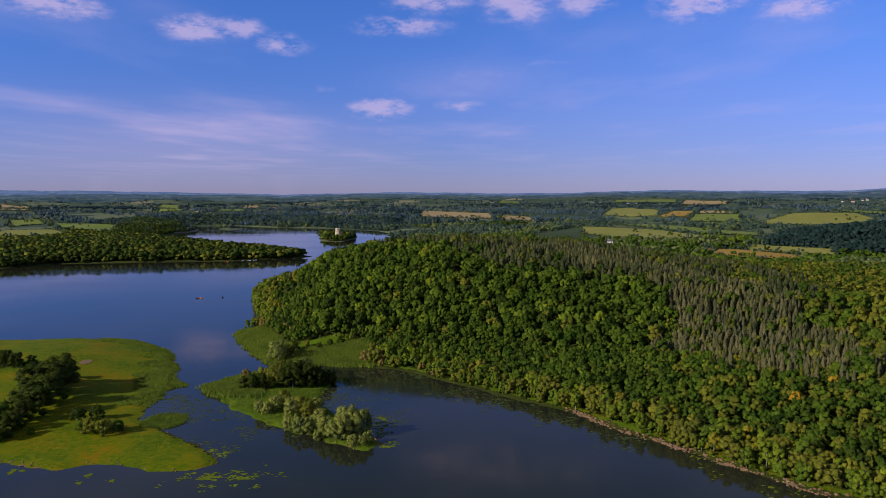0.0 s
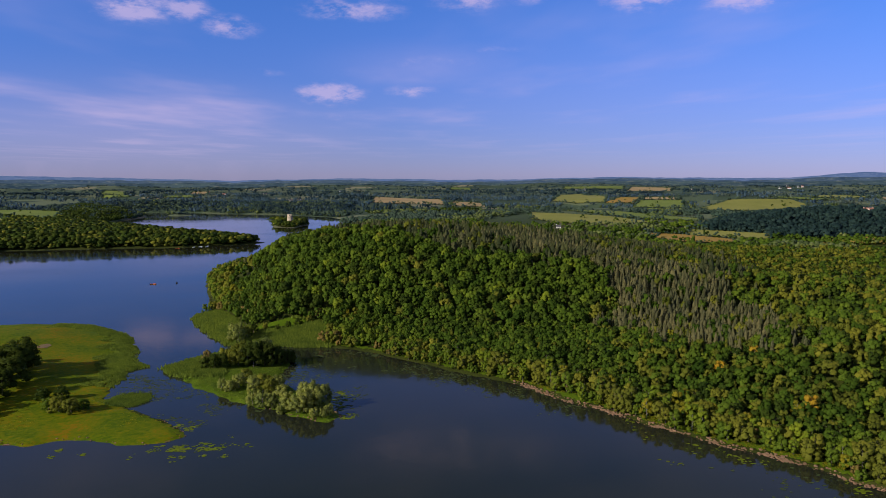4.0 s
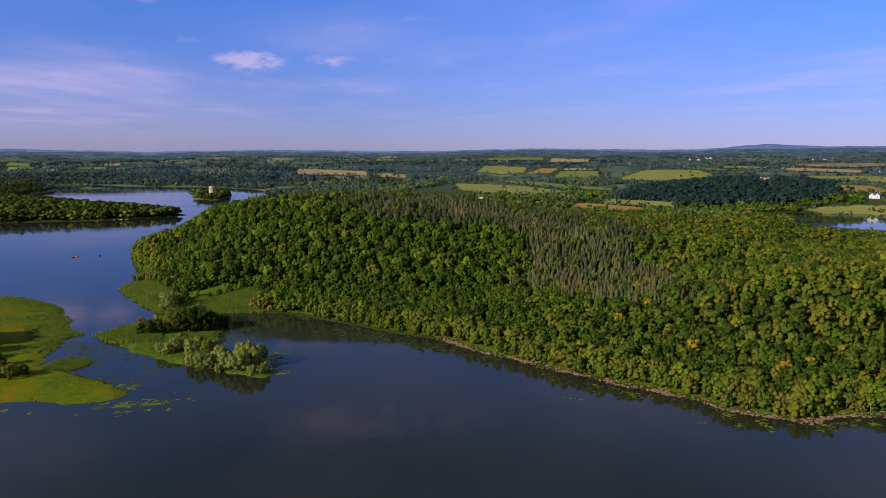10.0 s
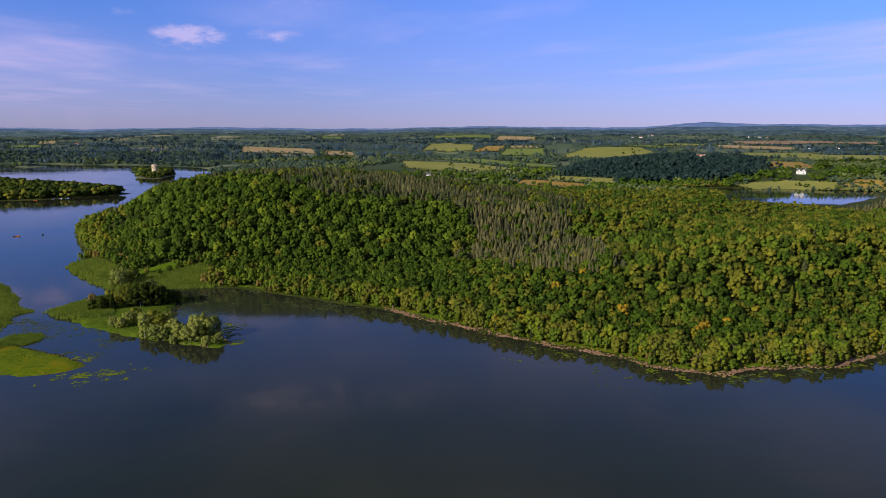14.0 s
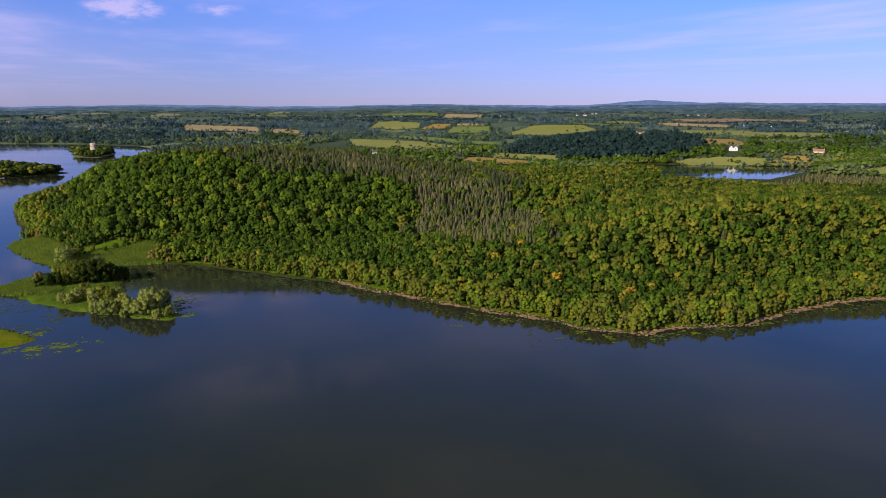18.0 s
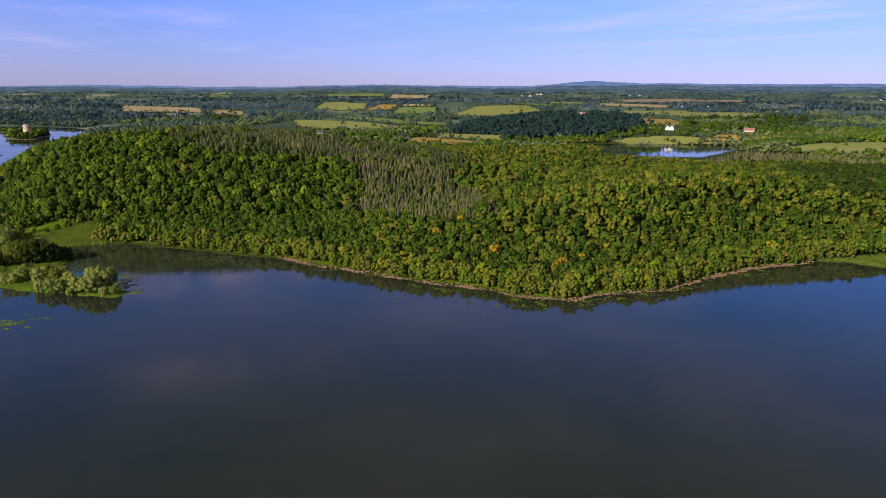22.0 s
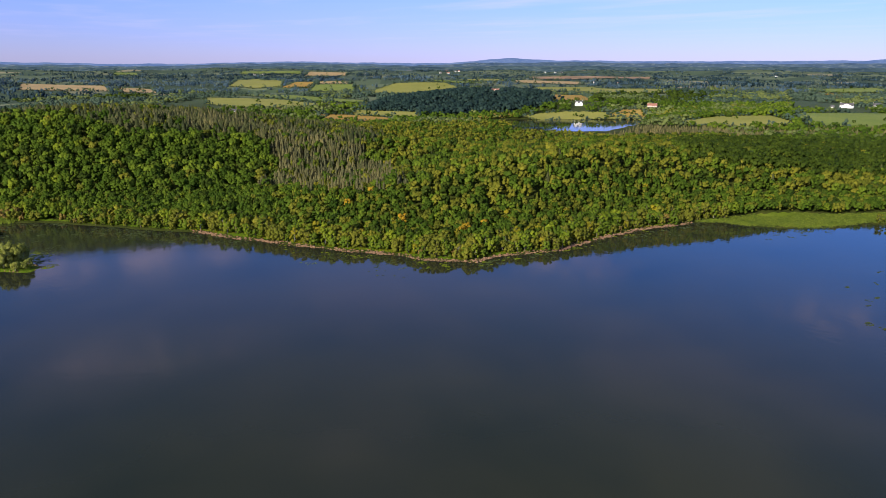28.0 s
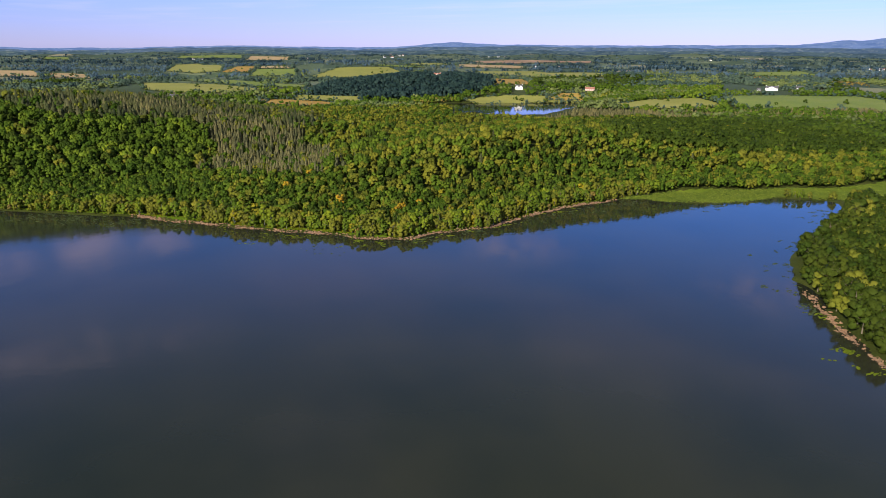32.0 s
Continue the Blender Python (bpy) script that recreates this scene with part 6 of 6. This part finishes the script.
def boat(name, x, y, turn, length, hull_mat, label):
    root = thing(name, (x, y, 0.0), label, "boat", turn=turn)
    bm = bmesh.new()
    rows = []
    for i in range(9):
        t = i / 8
        w = length * 0.17 * math.sin(math.pi * min(1, 0.25 + 0.75 * (1 - abs(2 * t - 0.9) ** 2.2))) * (0.15 if i == 8 else 1)
        px = (t - 0.5) * length
        sheer = 0.55 + 0.35 * t * t
        rows.append([bm.verts.new(p) for p in ((px, -w, sheer), (px, -w * 0.75, -0.05), (px, 0, -0.2), (px, w * 0.75, -0.05), (px, w, sheer), (px, w * 0.85, sheer), (px, 0, 0.12), (px, -w * 0.85, sheer))])
    for a, b in zip(rows, rows[1:]):
        for i in range(8):
            bm.faces.new([a[i], a[(i + 1) % 8], b[(i + 1) % 8], b[i]])
    bm.faces.new(rows[0])
    bm.faces.new(rows[-1][::-1])
    part("hull", bm_mesh("hull", bm, hull_mat), root)
    for t in (-0.18, 0.12):
        box_part("seat", root, TIMBER, t * length - 0.15, t * length + 0.15, -length * 0.13, length * 0.13, 0.38, 0.44, "plain wooden thwart")
    box_part("engine", root, BLACK_RUBBER, -length / 2 - 0.35, -length / 2 + 0.05, -0.2, 0.2, 0.1, 1.0, "black outboard engine")


boat("moored_boat", -228, 648, 5, 5.5, ORANGE_PAINT, "orange-red open boat moored on the lake")
boat("shore_boat", -306, 983, 20, 5.5, ORANGE_PAINT, "red boat drawn up at the far shore")
boat("shore_boat", -272, 1006, 35, 5.0, WHITE_PAINT, "white boat at the far shore")
boat("shore_boat", -280, 1003, 15, 5.0, WHITE_PAINT, "white boat at the far shore")
boat("shore_boat", -288, 998, 60, 4.5, WHITE_PAINT, "white boat at the far shore")
buoy = thing("buoy", (-208, 653, 0.1), "dark round buoy floating on the lake", "buoy")
bm = bmesh.new()
bmesh.ops.create_uvsphere(bm, u_segments=12, v_segments=8, radius=0.9)
part("float", bm_mesh("float", bm, BLACK_RUBBER), buoy)
bm = bmesh.new()
bmesh.ops.create_cone(bm, segments=8, radius1=0.12, radius2=0.12, depth=1.0, cap_ends=True, matrix=Matrix.Translation((0, 0, 1.2)))
part("mast", bm_mesh("mast", bm, TIMBER), buoy)
